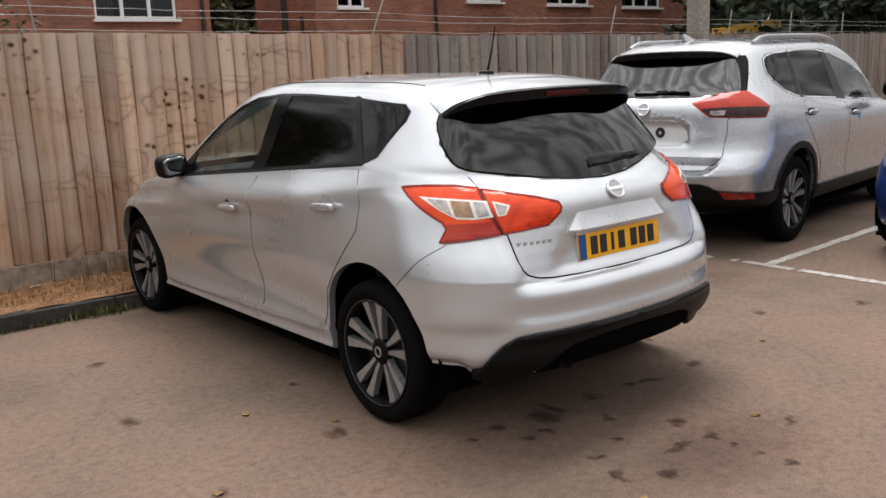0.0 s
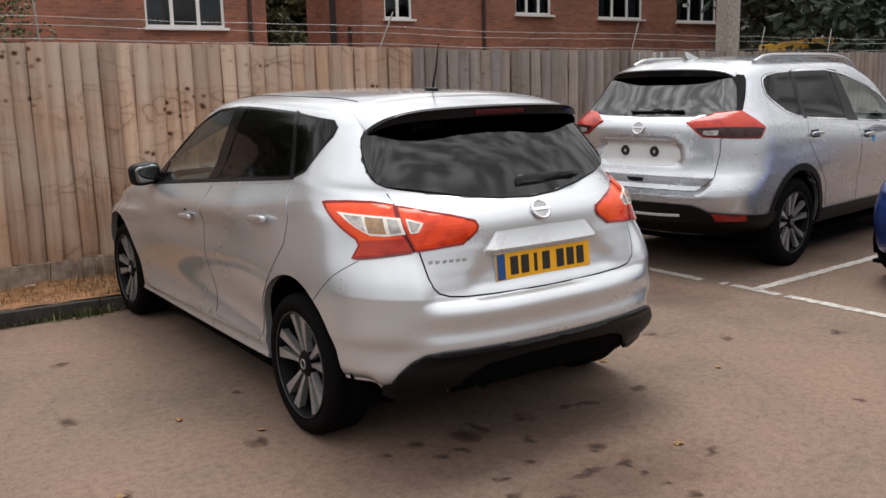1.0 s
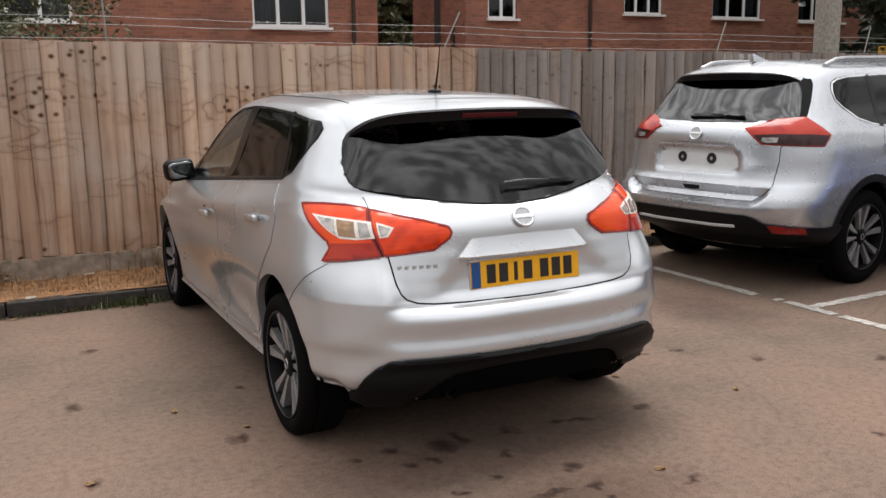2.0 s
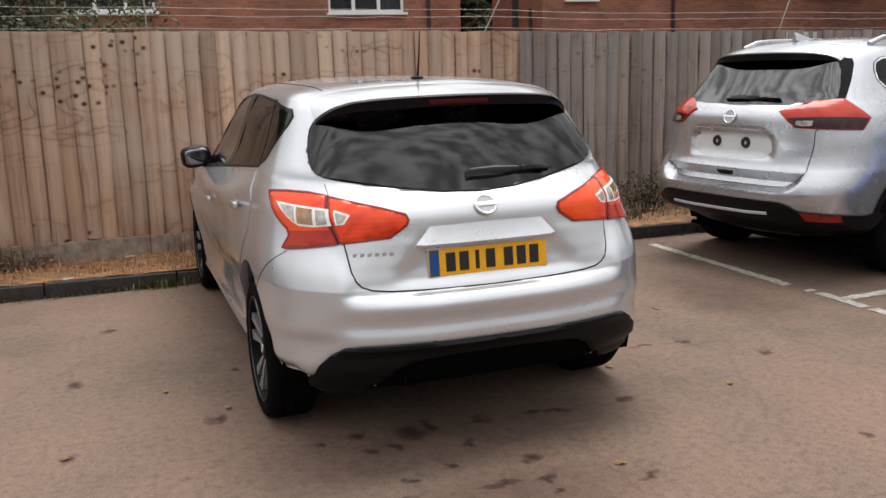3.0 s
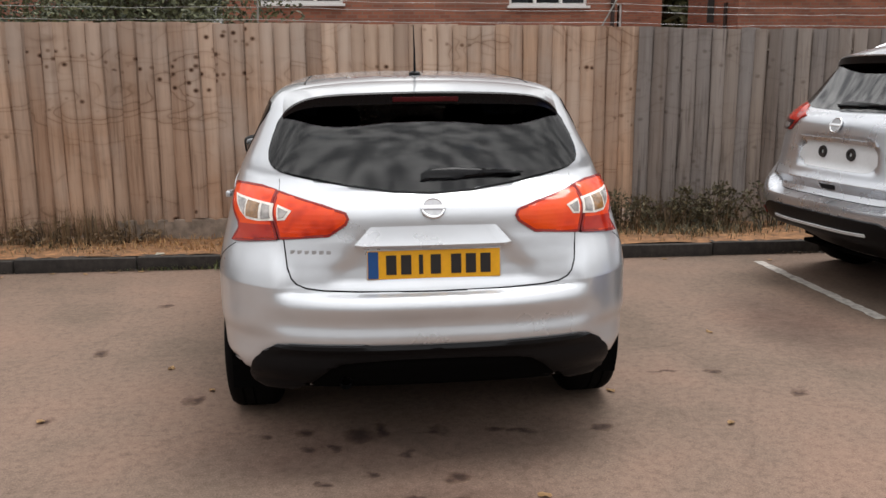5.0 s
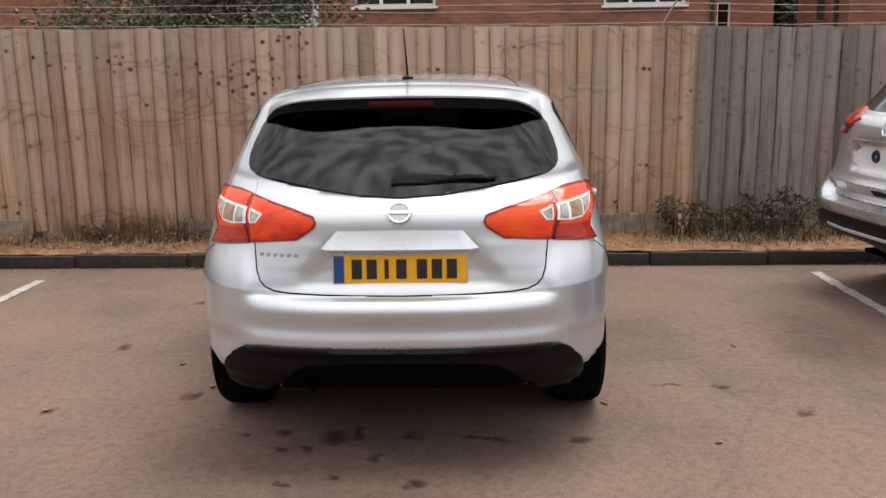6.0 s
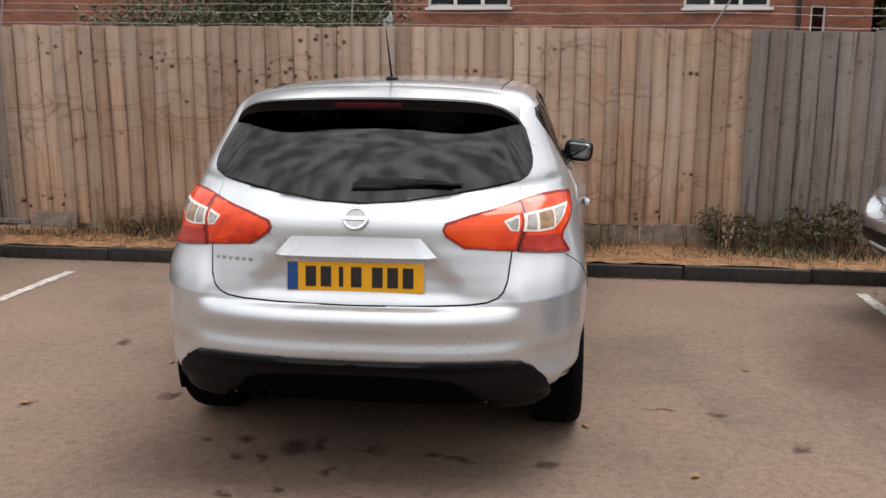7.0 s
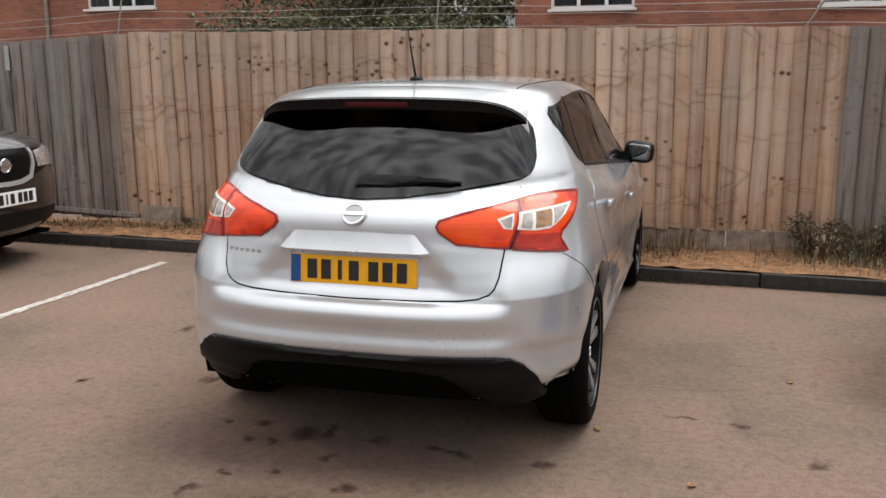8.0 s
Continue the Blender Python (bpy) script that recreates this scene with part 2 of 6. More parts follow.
    bump(nt, p, grain, 0.4, 0.004)
    return m


def brick_material():
    m, nt, p = nodes_of("red_brickwork")
    pos = world_pos(nt)
    sep = nt.nodes.new("ShaderNodeSeparateXYZ")
    nt.links.new(pos, sep.inputs[0])
    sm = nt.nodes.new("ShaderNodeMath")
    sm.operation = "ADD"
    nt.links.new(sep.outputs["X"], sm.inputs[0])
    nt.links.new(sep.outputs["Y"], sm.inputs[1])
    cmb = nt.nodes.new("ShaderNodeCombineXYZ")
    nt.links.new(sm.outputs[0], cmb.inputs["X"])
    nt.links.new(sep.outputs["Z"], cmb.inputs["Y"])
    b = nt.nodes.new("ShaderNodeTexBrick")
    b.inputs["Scale"].default_value = 1.0
    b.inputs["Brick Width"].default_value, b.inputs["Row Height"].default_value = 0.225, 0.075
    b.inputs["Mortar Size"].default_value = 0.008
    b.inputs["Color1"].default_value = (0.375, 0.142, 0.088, 1)
    b.inputs["Color2"].default_value = (0.255, 0.096, 0.064, 1)
    b.inputs["Mortar"].default_value = (0.24, 0.17, 0.135, 1)
    nt.links.new(cmb.outputs[0], b.inputs["Vector"])
    n = noise_of(nt, pos, 0.9, 5)
    c = mixed(nt, "MULTIPLY", 1.0, b.outputs["Color"], ramp(nt, n, [(0.3, (0.72, 0.72, 0.72)), (0.7, (1.1, 1.05, 1.0))]))
    nt.links.new(c, p.inputs["Base Color"])
    p.inputs["Roughness"].default_value = 0.9
    bump(nt, p, b.outputs["Fac"], -0.4, 0.006)
    return m


def leaf_material(name, a, b):
    m, nt, p = nodes_of(name)
    g = nt.nodes.new("ShaderNodeNewGeometry")
    c = ramp(nt, g.outputs["Random Per Island"], [(0.0, a), (1.0, b)])
    nt.links.new(c, p.inputs["Base Color"])
    p.inputs["Roughness"].default_value = 0.6
    return m


SILVER = paint("silver_metallic_paint", (0.615, 0.638, 0.672), 0.66, 0.27)
SILVER_BLUE = paint("pale_silver_paint", (0.520, 0.540, 0.578), 0.74, 0.26)
DARK_PAINT = paint("dark_grey_paint", (0.022, 0.020, 0.022), 0.35, 0.25)
BLUE_PAINT = paint("deep_blue_paint", (0.015, 0.045, 0.22), 0.5, 0.3)
BLACK_GLOSS = plain("gloss_black_plastic", (0.004, 0.004, 0.005), 0.20, spec=0.16)
BLACK_TRIM = plain("textured_black_plastic", (0.006, 0.006, 0.007), 0.42, bumpy=0.2, grain=300, spec=0.15)
VOID = plain("dull_black_underside", (0.003, 0.003, 0.003), 0.95, spec=0.03)
SEAM = plain("shut_line_dark", (0.010, 0.010, 0.011), 0.8, spec=0.15)
RUBBER = plain("tyre_rubber", (0.0045, 0.0042, 0.0042), 0.85, bumpy=0.3, grain=120, spec=0.06)
ALLOY = plain("machined_alloy", (0.44, 0.44, 0.455), 0.36, 0.75)
PANEL_PALE = plain("pale_panel_paint", (0.66, 0.67, 0.685), 0.32, vary=0.03, coat=0.4)
BAR_GREY = plain("satin_lettering_grey", (0.40, 0.40, 0.41), 0.4)
RIM_DULL = plain("dull_rim_edge", (0.10, 0.10, 0.105), 0.4, 0.5)
ALLOY_DARK = plain("black_wheel_paint", (0.004, 0.004, 0.005), 0.45, spec=0.1)
CHROME = plain("chrome", (0.75, 0.76, 0.78), 0.08, 1.0, vary=0.04)
DISC_STEEL = plain("brake_disc_steel", (0.018, 0.017, 0.017), 0.5, 0.6)
TINT = glass("privacy_glass", (0.13, 0.135, 0.145), 1.0, 1.50)
CLEAR = glass("clear_car_glass", (0.80, 0.83, 0.82), 0.8)
TINT_BRIGHT = glass("reflective_privacy_glass", (0.13, 0.135, 0.145), 1.0, 1.95)
TINT_SIDE = glass("side_privacy_glass", (0.11, 0.115, 0.125), 0.6)
RED_LENS = lens("red_lamp_lens", (0.74, 0.052, 0.006))
RED_MID = lens("smoky_red_lens", (0.40, 0.022, 0.010))
RED_DEEP = lens("deep_red_lens", (0.24, 0.012, 0.009))
DARK_RED = lens("dark_red_lens", (0.030, 0.004, 0.005))
BRAKE_RED = plain("unlit_brake_lens", (0.060, 0.004, 0.006), 0.35, spec=0.15)
AMBER = plain("amber_lamp_lens", (0.30, 0.155, 0.06), 0.12, 0.1, grain=30, vary=0.5, coat=1.0)
CLEAR_LENS = plain("clear_lamp_lens", (0.42, 0.39, 0.37), 0.12, 0.3, grain=26, vary=0.5, coat=1.0)
WHITE_TRIM = plain("white_lamp_surround", (0.85, 0.80, 0.74), 0.3)
PLATE_YELLOW = plain("reflective_yellow", (0.82, 0.40, 0.010), 0.35, vary=0.05)
PLATE_WHITE = plain("reflective_white", (0.80, 0.80, 0.80), 0.35, vary=0.05)
MIRROR = plain("mirror_glass", (0.22, 0.225, 0.23), 0.03, 1.0, vary=0.02)
PLATE_BLUE = plain("plate_blue", (0.006, 0.065, 0.23), 0.4, vary=0.05)
INK = plain("plate_black", (0.012, 0.010, 0.010), 0.5)
CLOTH = plain("dark_seat_cloth", (0.030, 0.030, 0.032), 0.95, grain=200, vary=0.3)
STICKER = plain("blue_sticker", (0.06, 0.36, 0.75), 0.5)
CONCRETE = plain("weathered_concrete", (0.30, 0.275, 0.24), 0.9, grain=30, vary=0.3, bumpy=0.4)
GRAVEL_BOARD = plain("weathered_gravel_board", (0.30, 0.235, 0.185), 0.9, grain=14, vary=0.35, bumpy=0.4)
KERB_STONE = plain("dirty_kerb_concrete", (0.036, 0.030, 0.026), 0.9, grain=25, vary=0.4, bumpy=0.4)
LINE_PAINT = plain("worn_road_paint", (0.47, 0.43, 0.39), 0.8, grain=22, vary=0.4)
SOIL = plain("dry_soil", (0.27, 0.135, 0.060), 0.95, grain=14, vary=0.6, bumpy=0.8)
TIMBER = timber("brown_fence_board", (0.250, 0.166, 0.117), (0.482, 0.334, 0.242), (0.485, 0.382, 0.312))
TIMBER_GREY = timber("weathered_fence_board", (0.055, 0.045, 0.041), (0.275, 0.238, 0.215), (0.27, 0.24, 0.222), 0.4, 1.0)
GALV_DULL = plain("dull_bracket_steel", (0.22, 0.20, 0.18), 0.6, 0.4)
GALV = plain("galvanised_wire", (0.50, 0.50, 0.49), 0.4, 0.8)
BRICK = brick_material()
PLASTER = plain("dull_wall_plaster", (0.20, 0.18, 0.165), 0.9, grain=4, vary=0.2)
UPVC = plain("white_window_frame", (0.78, 0.78, 0.77), 0.35, vary=0.05)
PANE = glass("window_pane", (0.42, 0.45, 0.48))
ROOF_TILE = plain("brown_roof_tile", (0.10, 0.065, 0.05), 0.85, grain=8, vary=0.4)
PIPE = plain("dark_brown_downpipe", (0.035, 0.018, 0.014), 0.5)
# dimness of the rooms is put into this dark wall colour
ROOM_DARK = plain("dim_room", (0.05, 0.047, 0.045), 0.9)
BARK = plain("tree_bark", (0.07, 0.05, 0.035), 0.95, grain=12, vary=0.4, bumpy=0.6)
LEAF = leaf_material("dark_green_leaf", (0.018, 0.026, 0.011), (0.145, 0.150, 0.070))
LEAF_DEEP = leaf_material("shaded_leaf", (0.010, 0.018, 0.010), (0.035, 0.055, 0.026))
STRAW = leaf_material("dry_grass_blade", (0.26, 0.13, 0.05), (0.46, 0.28, 0.12))
WEED_DRY = leaf_material("dry_weed_stem", (0.095, 0.058, 0.030), (0.25, 0.165, 0.085))
DEBRIS = leaf_material("dead_leaf_crumbs", (0.030, 0.022, 0.016), (0.13, 0.085, 0.050))
WEED_GREEN = leaf_material("fresh_weed_leaf", (0.050, 0.066, 0.020), (0.16, 0.17, 0.06))
WEED = leaf_material("weed_leaf", (0.035, 0.032, 0.014), (0.135, 0.108, 0.052))
YELLOW_STEEL = plain("yellow_painted_steel", (0.50, 0.27, 0.03), 0.45)
SIGN_FACE = plain("pale_sign_board", (0.45, 0.45, 0.44), 0.5)
PAPER = plain("litter_paper", (0.6, 0.57, 0.5), 0.8)
LITTER_LEAF = plain("dead_leaf", (0.42, 0.26, 0.12), 0.8)


# ---------------------------------------------------------------- mesh helpers
def part(name, bm, material, parent=None, label="", smooth=False):
    """Links a bmesh as one mesh object, under a thing or a part."""
    me = bpy.data.meshes.new(name)
    bm.normal_update()
    bm.to_mesh(me)
    bm.free()
    me.materials.append(material)
    if smooth:
        me.shade_smooth()
        me.set_sharp_from_angle(angle=radians(38))
    ob = new(name, me)
    ob.parent = parent
    if label:
        tagged(ob, label)
    return ob


def grid_mesh(name, verts, faces, material, parent=None, label="", smooth=True):
    me = bpy.data.meshes.new(name)
    me.from_pydata([tuple(v) for v in verts], [], faces)
    me.update()
    me.materials.append(material)
    if smooth:
        me.shade_smooth()
        me.set_sharp_from_angle(angle=radians(38))
    ob = new(name, me)
    ob.parent = parent
    if label:
        tagged(ob, label)
    return ob


def thing(name, label, category, group="", kind="", at=None):
    e = new(name)
    e.empty_display_size = 0.2
    if at is not None:
        e.matrix_basis = at
    return tagged(e, label, category, group, kind)


def box(bm, centre, size, m=None, bevel=0.0):
    r = bmesh.ops.create_cube(bm, size=1.0)
    vs = r["verts"]
    bmesh.ops.scale(bm, vec=size, verts=vs)
    if bevel:
        es = list({e for v in vs for e in v.link_edges})
        rb = bmesh.ops.bevel(bm, geom=es, offset=bevel, segments=2, profile=0.6, affect="EDGES", clamp_overlap=True)
        vs = list({v for f in rb["faces"] for v in f.verts} | {v for v in vs if v.is_valid})
    t = Matrix.Translation(centre)
    bmesh.ops.transform(bm, matrix=(m @ t) if m else t, verts=vs)
    return vs


def tube(bm, points, r0, r1=None, sides=8, caps=True):
    """A round bar along points, tapering from r0 to r1."""
    r1 = r0 if r1 is None else r1
    pts = [Vector(p) for p in points]
    rings = []
    for i, p in enumerate(pts):
        d = (pts[min(i + 1, len(pts) - 1)] - pts[max(i - 1, 0)]).normalized()
        q = d.to_track_quat("Z", "Y")
        r = r0 + (r1 - r0) * i / max(1, len(pts) - 1)
        rings.append([bm.verts.new(p + q @ Vector((r * math.cos(a), r * math.sin(a), 0))) for a in (2 * math.pi * k / sides for k in range(sides))])
    for a, b in zip(rings, rings[1:]):
        for k in range(sides):
            bm.faces.new((a[k], a[(k + 1) % sides], b[(k + 1) % sides], b[k]))
    if caps:
        bm.faces.new(rings[0][::-1])
        bm.faces.new(rings[-1])


def lathe(bm, profile, n=48, axis="X", m=None):
    """Turns (along, radius) pairs about an axis."""
    rings = []
    for u, r in profile:
        ring = []
        for k in range(n):
            a = 2 * math.pi * k / n
            v = Vector((u, r * math.cos(a), r * math.sin(a)))
            ring.append(bm.verts.new((m @ v) if m else v))
        rings.append(ring)
    for a, b in zip(rings, rings[1:]):
        for k in range(n):
            bm.faces.new((a[k], a[(k + 1) % n], b[(k + 1) % n], b[k]))
    return rings


def hermite(xs, ys, q):
    """A smooth curve through knots; ys may have columns."""
    xs, ys, q = np.asarray(xs, float), np.asarray(ys, float), np.asarray(q, float)
    s = np.gradient(ys, xs, axis=0)
    i = np.clip(np.searchsorted(xs, q) - 1, 0, len(xs) - 2)
    h = xs[i + 1] - xs[i]
    t = np.clip((q - xs[i]) / h, 0, 1)
    if ys.ndim > 1:
        t, h = t[:, None], h[:, None]
    return (2 * t**3 - 3 * t**2 + 1) * ys[i] + (t**3 - 2 * t**2 + t) * h * s[i] + (3 * t**2 - 2 * t**3) * ys[i + 1] + (t**3 - t**2) * h * s[i + 1]


# ---------------------------------------------------------------- vehicle skins
class Skin:
    """The outer surface of a vehicle, lofted from level outlines, with places looked up on it."""

    def __init__(self, levels, knots, axis, steps=3, swell=None, press=None, lift=None):
        lv = np.array(levels, float)
        q = np.linspace(0, len(lv) - 1, (len(lv) - 1) * steps + 1)
        rows = hermite(np.arange(len(lv)), lv, q)
        tr = np.linspace(0, math.pi / 2, 48)
        tf = np.linspace(0, math.pi / 2, 18)
        s = np.linspace(0, 1, 38)[1:-1]
        pts = []
        for w, yr, lr, nr, yf, lf, nf, *z in rows:
            w, nr, nf = max(w, 0.03), max(nr, 1.8), max(nf, 1.8)
            xr, yy = w * np.sin(tr) ** (2 / nr), yr + lr - lr * np.maximum(np.cos(tr), 0) ** (2 / nr)
            ys = yr + lr + s * (yf - lf - yr - lr)
            xf, y2 = w * np.sin(tf[::-1]) ** (2 / nf), yf - lf + lf * np.maximum(np.cos(tf[::-1]), 0) ** (2 / nf)
            x = np.concatenate([xr, np.full(len(ys), w), xf])
            y = np.concatenate([yy, ys, y2])
            x[0] = x[-1] = 0.0
            zz = hermite(knots, z, y)
            if lift:
                zz = zz + lift(x, y, zz)
            if swell:
                x = x + swell(x, y, zz)
                x[0] = x[-1] = 0.0
            if press:
                y = y + press(x, y, zz)
            pts.append(np.stack([np.concatenate([x, -x[-2:0:-1]]), np.concatenate([y, y[-2:0:-1]]), np.concatenate([zz, zz[-2:0:-1]])], 1))
        n = len(pts[0])
        self.verts = np.concatenate(pts)
        f = []
        for r in range(len(pts) - 1):
            for c in range(n):
                f.append((r * n + c, r * n + (c + 1) % n, (r + 1) * n + (c + 1) % n, (r + 1) * n + c))
        f.append(tuple(range(n))[::-1])
        f.append(tuple((len(pts) - 1) * n + c for c in range(n)))
        self.faces = f
        self.axis = axis
        self.tree = BVHTree.FromPolygons([tuple(v) for v in self.verts], f)

    def cast(self, origin, way):
        p, nrm, _, _ = self.tree.ray_cast(Vector(origin), Vector(way))
        if p is None:
            p, nrm, _, _ = self.tree.find_nearest(Vector(origin) + Vector(way) * 0.7)
        if nrm.dot(Vector(way)) < 0:
            nrm = -nrm
        return p, nrm

    def side(self, u, v, s=1):
        """u along the car, v up, on the flank s."""
        return self.cast((0, u, v), (s, 0, 0))

    def rear(self, u, v, s=1):
        """u degrees round from the middle of the tail, v up."""
        a = radians(u * s)
        return self.cast((0, self.axis, v), (math.sin(a), -math.cos(a), 0))

    def top(self, u, v, s=1):
        return self.cast((u * s, v, 0.8), (0, 0, 1))

    def hollow(self, name, cutters, material, parent, scale=(0.962, 0.985, 0.962), label=""):
        """The body shell: the skin with an inner skin, cut by prisms."""
        v = self.verts
        mid = np.array([0, (v[:, 1].min() + v[:, 1].max()) / 2, 0.75])
        inner = (v - mid) * np.array(scale) + mid
        n = len(v)
        faces = self.faces + [tuple(i + n for i in f[::-1]) for f in self.faces]
        ob = grid_mesh(name, np.concatenate([v, inner]), faces, material, None, label, False)
        tools = []
        for group in cutters:
            cv, cf = [], []
            for vs, fs in group:
                k = len(cv)
                cv += vs
                cf += [tuple(i + k for i in f) for f in fs]
            cut = grid_mesh("cutter", cv, cf, material, None, "", False)
            md = ob.modifiers.new("cut", "BOOLEAN")
            md.object, md.solver, md.operation = cut, "EXACT", "DIFFERENCE"
            tools.append(cut)
        bpy.context.view_layer.update()
        me = bpy.data.meshes.new_from_object(ob.evaluated_get(bpy.context.evaluated_depsgraph_get()))
        ob.modifiers.clear()
        ob.data = me
        me.materials.clear()
        me.materials.append(material)
        me.shade_smooth()
        me.set_sharp_from_angle(angle=radians(32))
        for cut in tools:
            bpy.data.objects.remove(cut)
        ob.parent = parent
        return ob

    def patch(self, name, poly, where, off, thick, material, parent, s=1, grid=(0.05, 0.03), label="", bulge=0.0, order=0, bow=0.0):
        """A panel, pane or lens that follows the skin inside an outline."""
        bm = bmesh.new()
        bm.faces.new([bm.verts.new((u, v, 0)) for u, v in poly])
        us, vs = [p[0] for p in poly], [p[1] for p in poly]
        for k, (lo, hi) in enumerate(((min(us), max(us)), (min(vs), max(vs)))):
            g = grid[k]
            for i in range(math.ceil(lo / g), math.floor(hi / g) + 1):
                co, no = [0, 0, 0], [0, 0, 0]
                co[k], no[k] = i * g + g * 0.013, 1
                bmesh.ops.bisect_plane(bm, geom=bm.verts[:] + bm.edges[:] + bm.faces[:], plane_co=co, plane_no=no)
        bm.verts.index_update()
        edge_count = {}
        for e in bm.edges:
            if len(e.link_faces) == 1:
                edge_count[tuple(v.index for v in e.verts)] = e
        rim = {i for e in edge_count for i in e}
        outer, inside = [], []
        for v in bm.verts:
            p, nrm = where(v.co.x, v.co.y, s)
            o = off + (bulge if v.index not in rim else 0.0)
            outer.append(p + nrm * o)
            inside.append(p + nrm * (off - thick))
        if order:
            # one smooth sheet through the places, as blown or pressed glass is
            uv = np.array([[v.co.x, v.co.y] for v in bm.verts])
            uv = (uv - uv.mean(0)) / (np.ptp(uv, axis=0) / 2)
            basis = np.stack([uv[:, 0] ** a * uv[:, 1] ** b for a in range(order + 1) for b in range(order + 1 - a)], 1)
            for k, lst in enumerate((outer, inside)):
                co = np.array([tuple(p) for p in lst])
                fitted = basis @ np.linalg.lstsq(basis, co, rcond=None)[0]
                fitted += bow * np.outer((1 - uv[:, 1] ** 2) * (1 - uv[:, 0] ** 6), np.array(tuple(where(sum(us) / len(us), sum(vs) / len(vs), s)[1])))
                hem = (np.abs(uv[:, 0]) ** 10)[:, None]
                lst[:] = [Vector(q) for q in fitted + (co - fitted) * np.minimum(hem, 1)]
        n = len(outer)
        faces = [tuple(v.index for v in f.verts) for f in bm.faces]
        faces += [tuple(i + n for i in f[::-1]) for f in faces]
        faces += [(a, b, b + n, a + n) for a, b in edge_count]
        bm.free()
        out = bmesh.new()
        ov = [out.verts.new(p) for p in outer + inside]
        for f in faces:
            out.faces.new([ov[i] for i in f])
        bmesh.ops.recalc_face_normals(out, faces=out.faces[:])
        return part(name, out, material, parent, label, True)

    def ribbon(self, name, line, where, width, material, parent, s=1, off=0.0012, step=0.03, label="", deep=0.004):
        """A narrow strip along a line on the skin."""
        pts = []
        for (a, b), (c, d) in zip(line, line[1:]):
            k = max(1, int(math.hypot((c - a) / (30 if where == self.rear else 1), d - b) / step))
            pts += [(a + (c - a) * i / k, b + (d - b) * i / k) for i in range(k)]
        pts.append(line[-1])
        places = [where(u, v, s) for u, v in pts]
        bm = bmesh.new()
        rings = []
        for i, (p, nrm) in enumerate(places):
            d = (places[min(i + 1, len(places) - 1)][0] - places[max(i - 1, 0)][0]).normalized()
            side = nrm.cross(d).normalized() * width / 2
            rings.append([bm.verts.new(q) for q in (p + side - nrm * deep, p + side + nrm * off, p - side + nrm * off, p - side - nrm * deep)])
        for a, b in zip(rings, rings[1:]):
            for k in range(4):
                bm.faces.new((a[k], a[(k + 1) % 4], b[(k + 1) % 4], b[k]))
        bm.faces.new(rings[0])
        bm.faces.new(rings[-1][::-1])
        bmesh.ops.recalc_face_normals(bm, faces=bm.faces[:])
        return part(name, bm, material, parent, label)


def prism_x(poly, x0, x1):
    n = len(poly)
    vs = [(x, y, z) for x in (x0, x1) for y, z in poly]
    fs = [tuple(range(n)), tuple(range(2 * n - 1, n - 1, -1))] + [(i + n, (i + 1) % n + n, (i + 1) % n, i) for i in range(n)]
    return outward(vs, fs)


def prism_round(poly, axis, r0, r1, way=1):
    """poly in degrees round an upright axis and height; way -1 faces the nose."""
    n = len(poly)
    vs = [(r * math.sin(radians(u)), axis - way * r * math.cos(radians(u)), v) for r in (r0, r1) for u, v in poly]
    fs = [tuple(range(n)), tuple(range(2 * n - 1, n - 1, -1))] + [(i + n, (i + 1) % n + n, (i + 1) % n, i) for i in range(n)]
    return outward(vs, fs)


def outward(vs, fs):
    bm = bmesh.new()
    bv = [bm.verts.new(v) for v in vs]
    for f in fs:
        bm.faces.new([bv[i] for i in f])
    bmesh.ops.recalc_face_normals(bm, faces=bm.faces[:])
    bm.verts.index_update()
    out = [tuple(v.index for v in f.verts) for f in bm.faces]
    bm.free()
    return vs, out


def circle(y, z, r, n=40):
    return [(y + r * math.cos(2 * math.pi * k / n), z + r * math.sin(2 * math.pi * k / n)) for k in range(n)]


def mirrored(half):
    """The whole outline from its half, which runs along one side of the middle."""
    return half + [(-u, v) for u, v in half[::-1] if abs(u) > 1e-6]


